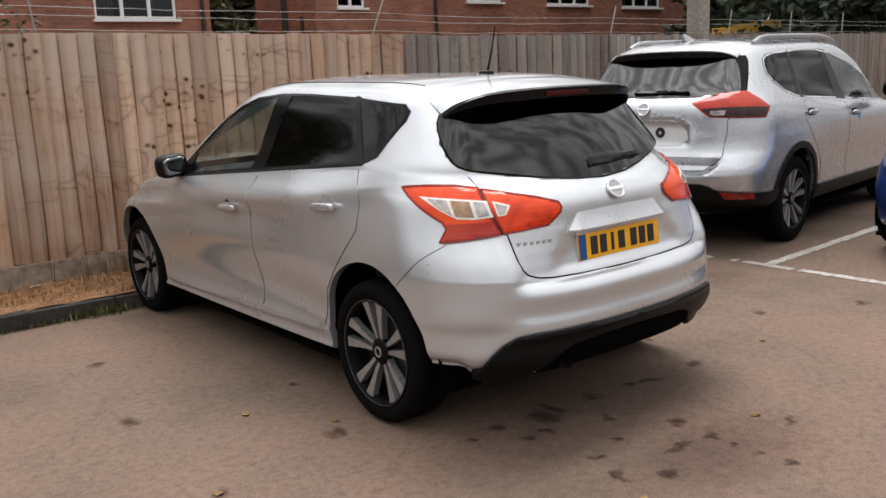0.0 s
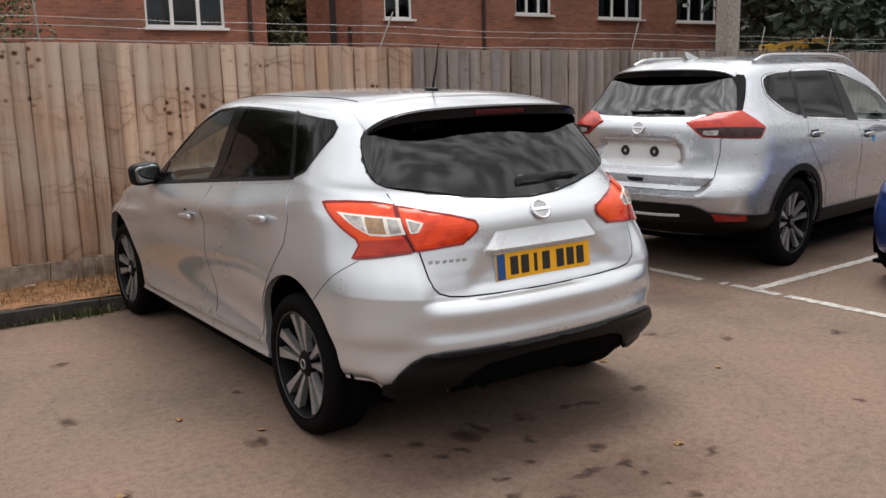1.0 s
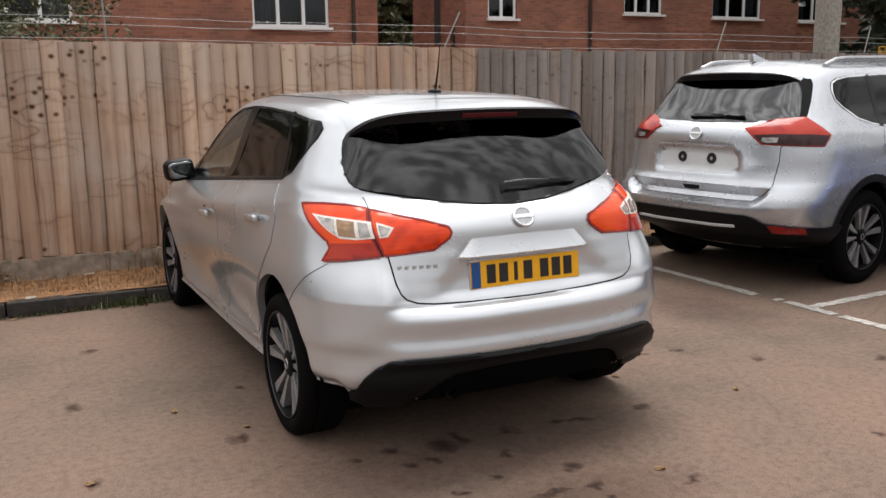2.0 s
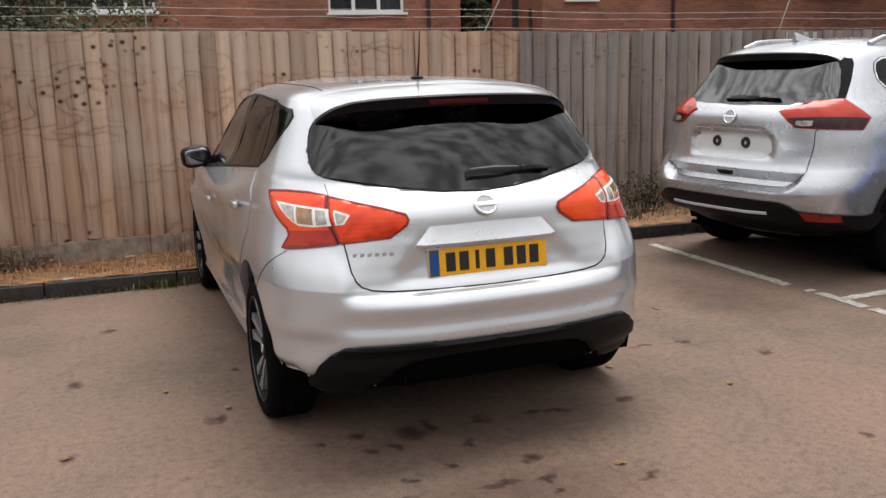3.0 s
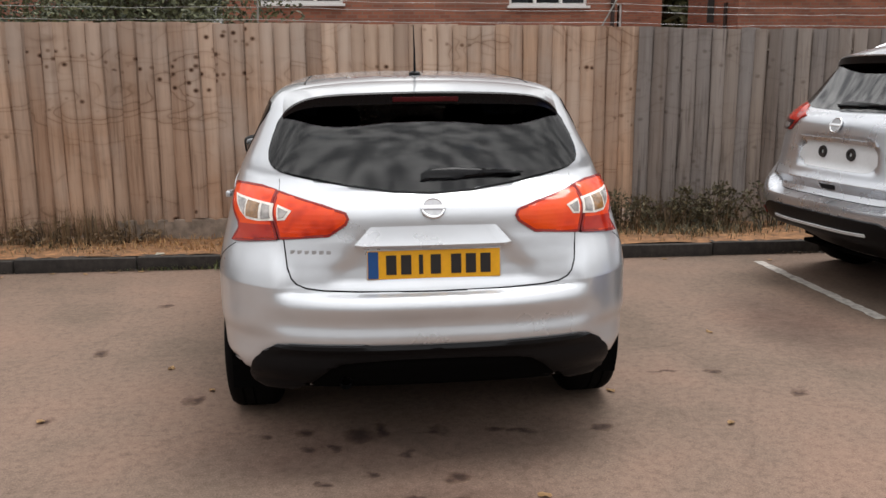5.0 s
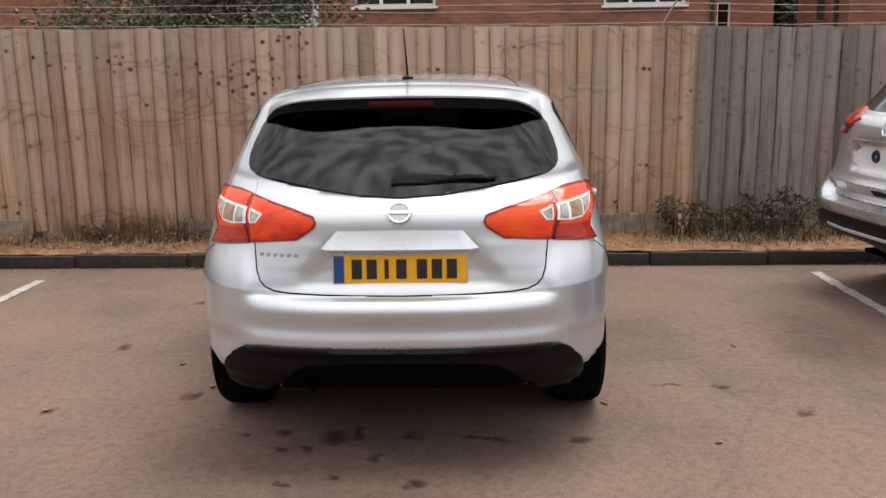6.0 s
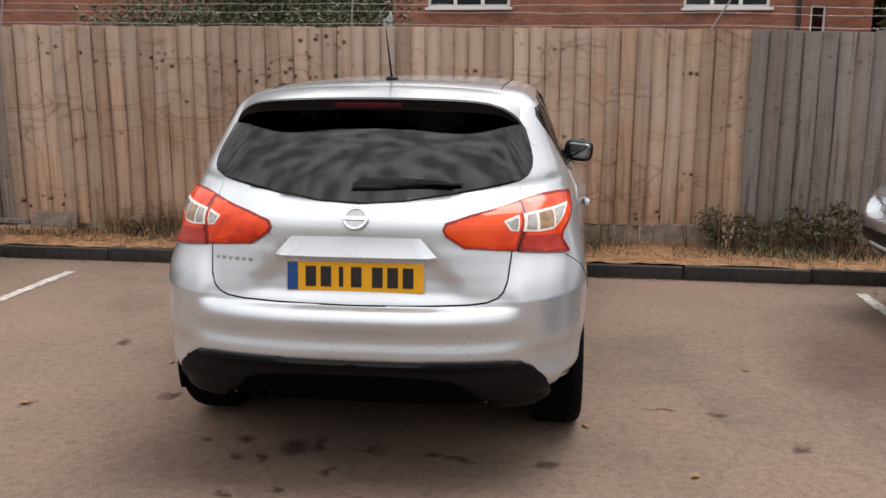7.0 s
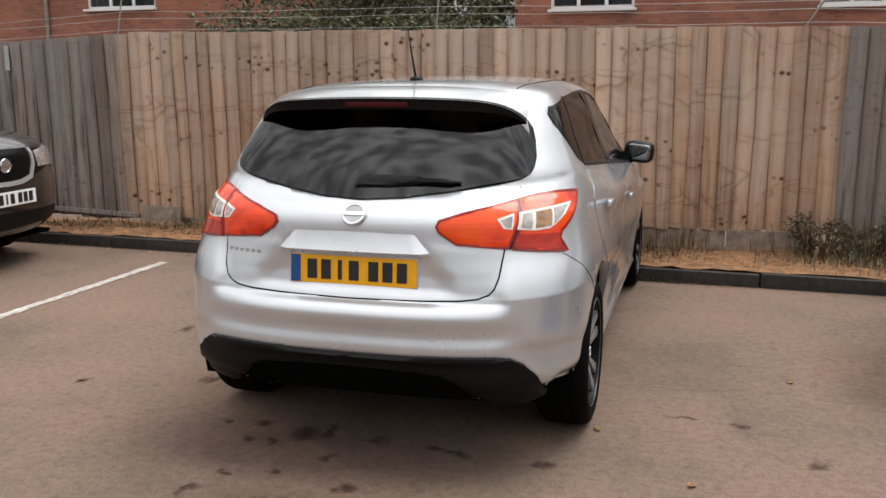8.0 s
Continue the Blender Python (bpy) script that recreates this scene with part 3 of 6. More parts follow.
def wheel_of(parent, radius, rim, width, spokes, spread, at, twist=0.0):
    """Axle along x, outer face towards +x."""
    h = width / 2
    bm = bmesh.new()
    lathe(bm, [(-h, rim), (-h + 0.01, rim + 0.008), (h - 0.03, rim - 0.012), (h - 0.012, rim - 0.004), (h - 0.002, rim + 0.006), (h + 0.004, rim + 0.004), (h + 0.002, rim - 0.006), (h - 0.02, rim - 0.016), (-h, rim - 0.016), (-h, rim)])
    w = part("wheel", bm, ALLOY_DARK, parent, "alloy wheel with silver twin spokes over black", True)
    w.matrix_basis = at
    bm = bmesh.new()
    lathe(bm, [(h + 0.003, rim - 0.0025), (h + 0.006, rim - 0.002), (h + 0.006, rim), (h + 0.003, rim + 0.001)], 64)
    part("rim_lip", bm, RIM_DULL, w, "", True)
    bm = bmesh.new()
    side = radius - rim
    prof = [(h - 0.006, rim), (h + 0.006, rim + side * 0.2), (h + 0.012, rim + side * 0.5), (h + 0.004, rim + side * 0.78), (h - 0.012, radius - 0.006), (h - 0.03, radius)]
    prof += [(h - 0.052, radius), (h - 0.054, radius - 0.007), (h - 0.060, radius - 0.007), (h - 0.062, radius)]
    prof += [(0.004, radius + 0.001), (0.002, radius - 0.007), (-0.002, radius - 0.007), (-0.004, radius + 0.001), (-h + 0.03, radius), (-h + 0.01, radius - 0.01), (-h - 0.01, rim + side * 0.5), (-h, rim)]
    lathe(bm, prof, 64)
    part("tyre", bm, RUBBER, w, "black rubber tyre", True)
    bm = bmesh.new()
    lathe(bm, [(h - 0.075, 0.001), (h - 0.075, rim - 0.014)], 40)
    part("wheel_back", bm, ALLOY_DARK, w)
    bm = bmesh.new()
    lathe(bm, [(h - 0.066, 0.02), (h - 0.066, rim * 0.66), (h - 0.074, rim * 0.66)], 40)
    part("brake_disc", bm, DISC_STEEL, w)
    for k in range(spokes):
        for j in (-1, 1):
            bm = bmesh.new()
            a0 = 2 * math.pi * k / spokes + twist
            ring = []
            for r, lat, hw, x in ((0.050, 0.015, 0.008, h - 0.030), (rim * 0.45, 0.024 * spread, 0.0110, h - 0.022), (rim * 0.75, 0.040 * spread, 0.0180, h - 0.013), (rim - 0.006, 0.052 * spread, 0.0245, h - 0.006)):
                c = Vector((0, math.cos(a0), math.sin(a0)))
                t = Vector((0, -math.sin(a0), math.cos(a0)))
                base = c * math.sqrt(max(r * r - lat * lat, 0.0001)) + t * lat * j
                ring.append([bm.verts.new(base + t * e * hw + Vector((x - d, 0, 0))) for e, d in ((-1, 0), (1, 0), (1.1, 0.030), (-1.1, 0.030))])
            for a, b in zip(ring, ring[1:]):
                for q in range(4):
                    bm.faces.new((a[q], a[(q + 1) % 4], b[(q + 1) % 4], b[q]))
            bm.faces.new(ring[0][::-1])
            bm.faces.new(ring[-1])
            bmesh.ops.recalc_face_normals(bm, faces=bm.faces[:])
            part("spoke", bm, ALLOY, w)
    bm = bmesh.new()
    lathe(bm, [(h - 0.05, 0.062), (h - 0.028, 0.060), (h - 0.020, 0.050), (h - 0.017, 0.030), (h - 0.016, 0.001)], 24)
    part("hub_cap", bm, ALLOY_DARK, w, "black hub cap", True)
    bm = bmesh.new()
    lathe(bm, [(h - 0.017, 0.016), (h - 0.013, 0.017), (h - 0.013, 0.024), (h - 0.017, 0.025)], 20)
    part("hub_emblem", bm, ALLOY, w)
    return w


def wheels(car, ys, x, radius, rim, width, spokes, spread, liner):
    for i, y in enumerate(ys):
        for s in (1, -1):
            m = pose(s * (x - width / 2), y, radius, 0, 0, 0 if s > 0 else 180)
            wheel_of(car, radius, rim, width, spokes, spread, m, twist=1.64 + 0.25 * i)
            bm = bmesh.new()
            n = 28
            rows = []
            for xx in (0.52, x - 0.035):
                rows.append([bm.verts.new((s * xx, y + liner * math.cos(a), radius + 0.012 + liner * math.sin(a))) for a in (math.pi * (-0.10 + 1.2 * k / n) for k in range(n + 1))])
            for k in range(n):
                bm.faces.new((rows[0][k], rows[0][k + 1], rows[1][k + 1], rows[1][k]))
            bm.faces.new(rows[0])
            part("wheel_arch_liner", bm, VOID, car, "black wheel arch liner")


def superellipsoid(bm, centre, size, e=0.55, n=20, m=None):
    """A rounded block."""
    rows = []
    sg = lambda c, p: math.copysign(abs(c) ** p, c)
    for i in range(n + 1):
        v = -math.pi / 2 + math.pi * i / n
        row = []
        for k in range(2 * n):
            u = 2 * math.pi * k / (2 * n)
            p = Vector((size[0] / 2 * sg(math.cos(v), e) * sg(math.cos(u), e), size[1] / 2 * sg(math.cos(v), e) * sg(math.sin(u), e), size[2] / 2 * sg(math.sin(v), e)))
            p = (m @ p if m else p) + Vector(centre)
            row.append(bm.verts.new(p))
        rows.append(row)
    for a, b in zip(rows, rows[1:]):
        for k in range(2 * n):
            bm.faces.new((a[k], a[(k + 1) % (2 * n)], b[(k + 1) % (2 * n)], b[k]))
    bmesh.ops.remove_doubles(bm, verts=bm.verts[:], dist=1e-5)


def seats(car, rows, width, base):
    for y, xs, back in rows:
        for x in xs:
            bm = bmesh.new()
            superellipsoid(bm, (x, y + 0.28, base), (width, 0.52, 0.16), 0.4, 8)
            superellipsoid(bm, (x, y - 0.02, base + 0.32), (width, 0.15, 0.62), 0.4, 8, pose(0, 0, 0, 14 * back))
            st = part("seat", bm, CLOTH, car, "dark cloth seat", True)
            bm = bmesh.new()
            superellipsoid(bm, (x, y - 0.10, base + 0.70), (0.25, 0.10, 0.17), 0.5, 8, pose(0, 0, 0, 14 * back))
            tube(bm, [(x - 0.06, y - 0.07, base + 0.55), (x - 0.06, y - 0.10, base + 0.68)], 0.007)
            tube(bm, [(x + 0.06, y - 0.07, base + 0.55), (x + 0.06, y - 0.10, base + 0.68)], 0.007)
            part("headrest", bm, CLOTH, st, "", True)


def underbody(car, y0, y1, half, z):
    """Black pan, axle and silencer under the floor."""
    bm = bmesh.new()
    box(bm, (0, (y0 + y1) / 2, z), (half * 2, y1 - y0, 0.03), None, 0.01)
    for y in (y0 + 0.24, y1 - 0.45):
        tube(bm, [(-0.66, y, z + 0.06), (0.66, y, z + 0.06)], 0.045, 0.045, 8)
    part("underbody", bm, VOID, car, "black underbody")


def plate(parent, m, width, face, strip=True):
    """Number plate with its characters as plain bars."""
    bm = bmesh.new()
    box(bm, (0, 0, 0), (width, 0.006, 0.111), None, 0.002)
    p = part("number_plate", bm, face, parent, "rear plate with plain dark bars" if face is PLATE_YELLOW else "plate with plain dark bars")
    p.matrix_basis = m
    if strip:
        bm = bmesh.new()
        box(bm, (-width / 2 + 0.022, -0.0045, 0), (0.040, 0.003, 0.105))
        part("blue_strip", bm, PLATE_BLUE, p)
    for k in range(7):
        bm = bmesh.new()
        x = -0.168 + k * 0.058 + (0.0 if k < 4 else 0.022)
        box(bm, (x, -0.0045, 0), (0.040 if k != 2 else 0.016, 0.003, 0.076))
        part("bar", bm, INK, p)
    return p


def badge(parent, m, r=0.042):
    bm = bmesh.new()
    n, k = 32, 10
    rings = []
    for i in range(n):
        a = 2 * math.pi * i / n
        c = Vector((math.cos(a), 0, math.sin(a)))
        rings.append([bm.verts.new(c * (r + 0.0072 * math.cos(b)) + Vector((0, 0.007 * math.sin(b), 0))) for b in (2 * math.pi * j / k for j in range(k))])
    for i in range(n):
        a, b = rings[i], rings[(i + 1) % n]
        for j in range(k):
            bm.faces.new((a[j], a[(j + 1) % k], b[(j + 1) % k], b[j]))
    bmesh.ops.recalc_face_normals(bm, faces=bm.faces[:])
    ring = part("badge", bm, CHROME, parent, "chrome ring badge with a bar", True)
    ring.matrix_basis = m
    bm = bmesh.new()
    box(bm, (0, -0.003, 0), (2.4 * r, 0.012, 0.017), None, 0.003)
    part("badge_bar", bm, CHROME, ring)
    bm = bmesh.new()
    lathe(bm, [(-0.004, 0.001), (-0.004, r)], 28, "X", pose(0, 0, 0, 0, 0, 90))
    part("badge_back", bm, ALLOY, ring)
    return ring


def body_panel_spoiler(skin, car, material, half, y_root, lip, drop, hang, under, edge=1.0):
    """Roof spoiler: a painted top skin over a black underside. lip(x) gives y, z of its edge."""
    xs = [half * math.sin(math.pi / 2 * k / 18) for k in range(-18, 19)]
    top, low = bmesh.new(), bmesh.new()
    rt, rl = [], []
    for x in xs:
        ly, lz = lip(x)
        ry = max(y_root, ly + 0.06)
        rz = skin.top(x, ry)[0].z
        col = []
        for s in np.linspace(0, edge, 7):
            y = ry + (ly - ry) * s
            z = rz + (lz - rz) * s ** 1.3 + 0.002
            col.append(top.verts.new((x, y, z)))
        brow = [(x, y, z + 0.0005), (x, ly, lz + 0.002)] if edge < 1 else []
        col.append(top.verts.new((x, y + 0.002, z - 0.008)))
        rt.append(col)
        fade = 1 - (abs(x) / half) ** 6
        c2 = [low.verts.new(p) for p in (*brow, (x, ly + 0.003, lz - 0.004), (x, ly + 0.004, lz - drop * (0.25 + 0.75 * fade)), (x, ly + hang * 0.55, lz - drop * 0.9), (x, ly + hang, lz - under))]
        rl.append(c2)
    for bm, rows in ((top, rt), (low, rl)):
        for a, b in zip(rows, rows[1:]):
            for k in range(len(a) - 1):
                bm.faces.new((a[k], a[k + 1], b[k + 1], b[k]))
        bmesh.ops.recalc_face_normals(bm, faces=bm.faces[:])
    part("spoiler", top, material, car, "", True)
    part("spoiler_underside", low, BLACK_GLOSS, car, "gloss black spoiler underside", True)


# ---------------------------------------------------------------- ground, kerb, lines
STAINS = [(-0.69, 0.31, 0.035, 0.03), (-0.50, 0.17, 0.05, 0.045), (-0.31, 0.28, 0.09, 0.09), (-0.21, 0.33, 0.045, 0.10), (-0.54, 0.35, 0.06, 0.045), (0.01, 0.29, 0.065, 0.055), (-0.11, 0.07, 0.035, 0.04), (-0.27, -0.08, 0.035, 0.03), (0.27, 0.27, 0.06, 0.05), (0.37, 0.25, 0.07, 0.035),
          (-0.44, -0.15, 0.035, 0.03), (-0.42, 0.16, 0.03, 0.05), (0.73, 0.23, 0.05, 0.05), (-1.51, 2.52, 0.06, 0.04), (-1.69, 1.56, 0.06, 0.055), (-0.88, 1.45, 0.025, 0.035), (-1.07, 0.79, 0.05, 0.06), (-1.68, 0.60, 0.04, 0.055), (1.49, 0.86, 0.04, 0.04), (1.78, 0.53, 0.05, 0.045), (2.38, 0.19, 0.08, 0.05), (1.25, 0.90, 0.10, 0.02)]
# crumbling seam where an old patch of tarmac meets the rest
SEAM_SPOTS = [(-0.51, -0.32, 0.03, 0.06), (-0.37, -0.43, 0.05, 0.04), (-0.14, -0.32, 0.11, 0.02), (0.05, -0.16, 0.06, 0.045), (0.04, -0.35, 0.04, 0.045), (0.03, -0.45, 0.035, 0.03), (0.03, -0.59, 0.03, 0.03), (0.03, -0.71, 0.04, 0.03), (0.39, -0.48, 0.06, 0.03), (1.42, -0.54, 0.03, 0.035)]
# painted shade on the tarmac by the cars' tails: middle and radii
SHADE_PATCHES = [(-0.15, 0.15, 1.10, 0.45), (-0.5, 0.05, 0.5, 0.25), (2.3, 1.6, 0.5, 0.9), (-0.1, -0.45, 0.7, 0.35)]
TARMAC = asphalt_material(STAINS + SEAM_SPOTS, SHADE_PATCHES)


def ground_sheet():
    bm = bmesh.new()
    edges = [-3000, -300, -60, -20, -8, 0, 8, 20, 60, 300, 3000]
    vs = [[bm.verts.new((x, y, 0)) for x in edges] for y in edges]
    for a, b in zip(vs, vs[1:]):
        for k in range(len(edges) - 1):
            bm.faces.new((a[k], a[k + 1], b[k + 1], b[k]))
    return tagged(part("ground", bm, TARMAC), "worn brown-grey tarmac with oil stains and painted soft shade", "ground", kind="structure")


ground_sheet()
kerb_y = lambda x: 3.59 - 0.020 * x
fence_y = lambda x: 4.67 + 0.028 * x


def kerb():
    k = tagged(new("kerb"), "dark dirty concrete kerb along the bays", "kerb", kind="structure")
    rng = random.Random(3)
    x = -12.0
    while x < 9.0:
        bm = bmesh.new()
        ln = 0.905
        box(bm, (0, 0, 0), (ln, 0.12, 0.16), None, 0.014)
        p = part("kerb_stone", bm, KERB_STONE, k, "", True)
        xc = x + ln / 2
        p.matrix_basis = pose(xc, kerb_y(xc) + 0.06 + rng.uniform(-0.006, 0.006), 0.020 + rng.uniform(-0.006, 0.006), rng.uniform(-1, 1), rng.uniform(-0.4, 0.4), -1.15 + rng.uniform(-0.4, 0.4))
        x += 0.915


kerb()


def verge():
    """The strip of bare soil between kerb and fence, slightly lumpy."""
    bm = bmesh.new()
    xs = np.linspace(-12, 9, 211)
    rows = []
    for j in range(11):
        row = []
        for x in xs:
            t = j / 10
            y = kerb_y(x) + 0.045 + 0.02 * noise.noise((x * 6, 0, 2)) + t * (fence_y(x) + 0.25 - kerb_y(x) - 0.045)
            z = 0.108 - 0.050 * t + 0.030 * min(1, t * 5) * noise.noise((x * 2.1, y * 2.6, 0.3)) + 0.018 * noise.noise((x * 9, y * 9, 4.1))
            row.append(bm.verts.new((x, y, z if j < 10 else 0.045)))
        rows.append(row)
    for a, b in zip(rows, rows[1:]):
        for k in range(len(xs) - 1):
            bm.faces.new((a[k], a[k + 1], b[k + 1], b[k]))
    tagged(part("verge", bm, SOIL, None, "", True), "strip of dry soil and dead grass by the fence", "verge", kind="structure")


verge()


def bay_line(x0, y0, x1, y1, width=0.085):
    """Painted marking with ragged, worn edges."""
    rng = random.Random(int(x0 * 100 + y1 * 10))
    a, b = Vector((x0, y0, 0)), Vector((x1, y1, 0))
    d = (b - a).normalized()
    n = Vector((-d.y, d.x, 0))
    k = max(8, int((b - a).length / 0.05))
    bm = bmesh.new()
    l, r = [], []
    for i in range(k + 1):
        p = a + (b - a) * i / k
        for lst, s in ((l, 1), (r, -1)):
            lst.append(bm.verts.new(p + n * s * (width / 2 + rng.uniform(-0.012, 0.006)) + Vector((0, 0, 0.004))))
    for i in range(k):
        if rng.random() > 0.02:
            bm.faces.new((l[i], r[i], r[i + 1], l[i + 1]))
    tagged(part("bay_line", bm, LINE_PAINT), "worn white painted parking bay line", "road marking", "bay lines", "structure")


bay_line(2.895, 3.27, 2.90, 1.62)
bay_line(2.92, 1.46, 2.965, -1.6)
bay_line(2.97, 1.17, 8.5, 1.42)
bay_line(-2.94, 3.28, -3.03, 0.6)


# ---------------------------------------------------------------- fence
def fence_top(x):
    if x < -4.16:
        return 1.915 + 0.045 * (x + 4.16)
    return float(np.interp(x, [-4.16, 2.33, 3.0, 17.0], [1.918, 1.868, 1.850, 1.80]))


def fence_run(name, label, x0, x1, material, seed, base, pitch):
    f = thing(name, label, "fence", "fence runs")
    rng = random.Random(seed)
    meshes = []
    for k in range(7):
        bm = bmesh.new()
        w = pitch * 0.945 + 0.003 * rng.uniform(-1, 1)
        # feather-edged board with a rounded face; its thin edge tucks in behind the next one
        c = 0.032 + 0.010 * rng.random()
        prof = [(-w / 2, 0.004)]
        prof += [(q * w / 2, -0.007 - c * (1 - abs(q - 0.15) ** 2.2) - 0.003 * q) for q in (-1.0, -0.85, -0.6, -0.3, 0.05, 0.4, 0.7, 0.9, 1.0)]
        prof += [(w / 2, -0.001), (w / 2 + 0.068, -0.001), (w / 2 + 0.068, 0.004)]
        n = len(prof)
        # warped by the weather, so that its edges wander
        ph, sway = rng.uniform(0, 6.3), rng.uniform(0.002, 0.006)
        rows = []
        for z in (0, 0.17, 0.34, 0.5, 0.67, 0.84, 1):
            dx = sway * math.sin(ph + 7.5 * z) + 0.002 * rng.uniform(-1, 1)
            dy, spin = 0.003 * math.sin(ph * 1.7 + 5 * z), 0.06 * math.sin(ph * 2.3 + 6 * z)
            rows.append([bm.verts.new((x + dx, y + dy + spin * x, z)) for x, y in prof])
        lo, hi = rows[0], rows[-1]
        for a, b in zip(rows, rows[1:]):
            for i in range(n):
                bm.faces.new((a[i], a[(i + 1) % n], b[(i + 1) % n], b[i]))
        bm.faces.new(lo[::-1])
        bm.faces.new(hi)
        bmesh.ops.recalc_face_normals(bm, faces=bm.faces[:])
        me = bpy.data.meshes.new("board")
        bm.to_mesh(me)
        bm.free()
        me.shade_smooth()
        me.set_sharp_from_angle(angle=radians(40))
        me.materials.append(material)
        meshes.append(me)
    x = x0
    turn = math.degrees(math.atan(0.028))
    while x < x1 - 0.05:
        b = new("board", rng.choice(meshes))
        b.parent = f
        z0 = (base if x > -2.35 else 0.13) + rng.uniform(-0.025, 0.02)
        z1 = fence_top(x) + rng.uniform(-0.008, 0.008)
        b.matrix_basis = pose(x + pitch / 2, fence_y(x) + rng.uniform(-0.003, 0.003), z0, rng.uniform(-0.3, 0.3), rng.uniform(-0.5, 0.5), turn + 10.0 + rng.uniform(-3.0, 3.0)) @ Matrix.Diagonal((1, 1, z1 - z0, 1))
        x += pitch * (1 + 0.05 * math.sin(x * 5.3) + rng.uniform(-0.02, 0.02))
    for z in (0.45, 1.05, 1.65):
        bm = bmesh.new()
        tube(bm, [(x0, fence_y(x0) + 0.045, z), (x1, fence_y(x1) + 0.045, z)], 0.035, 0.035, 4)
        part("rail", bm, material, f)
    k = x0 + 0.6
    while k < x1:
        bm = bmesh.new()
        box(bm, (k, fence_y(k) + 0.13, 0.9), (0.10, 0.10, 1.8), None, 0.006)
        part("post", bm, CONCRETE, f)
        k += 2.6
    return f


FENCE_BROWN = fence_run("board_fence", "brown feather-edge timber fence with knots and stains", -4.22, 2.328, TIMBER, 11, 0.225, 0.1284)
FENCE_RIGHT = fence_run("weathered_fence", "grey weathered feather-edge timber fence", 2.328, 17.5, TIMBER_GREY, 12, 0.20, 0.140)
FENCE_LEFT = fence_run("weathered_fence", "grey weathered feather-edge fence leaning slightly", -12.0, -4.22, TIMBER_GREY, 13, 0.22, 0.140)


def gravel_boards():
    rng = random.Random(5)
    bm = bmesh.new()
    box(bm, (0, 0, 0), (0.42, 0.03, 0.14), None, 0.008)
    loose = part("gravel_board", bm, GRAVEL_BOARD, FENCE_BROWN, "short pale board leaning on the fence foot")
    loose.matrix_basis = pose(-3.80, fence_y(-3.80) - 0.050, 0.186, -8, 0.5, 1.6)
    bm = bmesh.new()
    box(bm, (0, 0, 0), (1.9, 0.03, 0.05), None, 0.008)
    loose = part("gravel_board", bm, TIMBER_GREY, FENCE_LEFT, "dark loose plank along the fence foot")
    loose.matrix_basis = pose(-5.0, fence_y(-5.0) - 0.05, 0.195, -6, 2.6, 1.6)
    for f, x0, x1 in ((FENCE_BROWN, -2.3, 2.2), (FENCE_RIGHT, 2.4, 9.0)):
        x = x0
        while x < x1:
            ln = min(rng.choice((1.1, 1.55, 1.9)), x1 - x)
            bm = bmesh.new()
            box(bm, (0, 0, 0), (ln - 0.012, 0.034, 0.26), None, 0.008)
            p = part("gravel_board", bm, GRAVEL_BOARD, f, "pale weathered gravel board")
            xc = x + ln / 2
            p.matrix_basis = pose(xc, fence_y(xc) - 0.006 + rng.uniform(-0.02, 0.01), 0.105 + rng.uniform(-0.012, 0.010), rng.uniform(-3, 2), rng.uniform(-0.7, 0.7), 1.6)
            x += ln


gravel_boards()


def security_wire():
    """Cranked brackets with strands above the fence."""
    w = thing("security_wire", "galvanised barbed wire strands on cranked steel brackets", "wire fence")
    xs = [-11.5, -9.0, -6.6, -4.23, -1.03, 2.02, 5.55, 8.10, 9.75, 11.4, 13.8, 17.0]
    for x in xs:
        bm = bmesh.new()
        y, t = fence_y(x) + 0.07, fence_top(x)
        lean = 0.22 if x > 0 else 0.0
        tube(bm, [(x, y, t - 0.4), (x, y, t + 0.0), (x + lean, y + 0.10, t + 0.34)], 0.008, 0.008, 6)
        part("bracket", bm, GALV_DULL, w)
    rng = random.Random(9)
    for h in (0.035, 0.14, 0.205):
        for a, b in zip(xs, xs[1:]):
            bm = bmesh.new()
            pts = []
            for k in range(13):
                s = k / 12
                x = a + (b - a) * s
                lean = max(h - 0.02, 0) / 0.42
                pts.append((x, fence_y(x) + 0.07 + 0.10 * lean, fence_top(x) + h - 0.018 * (1 - (2 * s - 1) ** 2) * rng.uniform(0.3, 1.0)))
            tube(bm, pts, 0.0020, 0.0020, 5)
            for k in range(1, 16):
                s = k / 16 * 12
                i = min(int(s), 11)
                p = Vector(pts[i]).lerp(Vector(pts[i + 1]), s - i)
                d = Vector((rng.uniform(-0.01, 0.01), rng.uniform(-0.012, 0.012), 0.009))
                tube(bm, [p - d, p + d], 0.0013, 0.0013, 3)
            part("strand", bm, GALV, w)


security_wire()


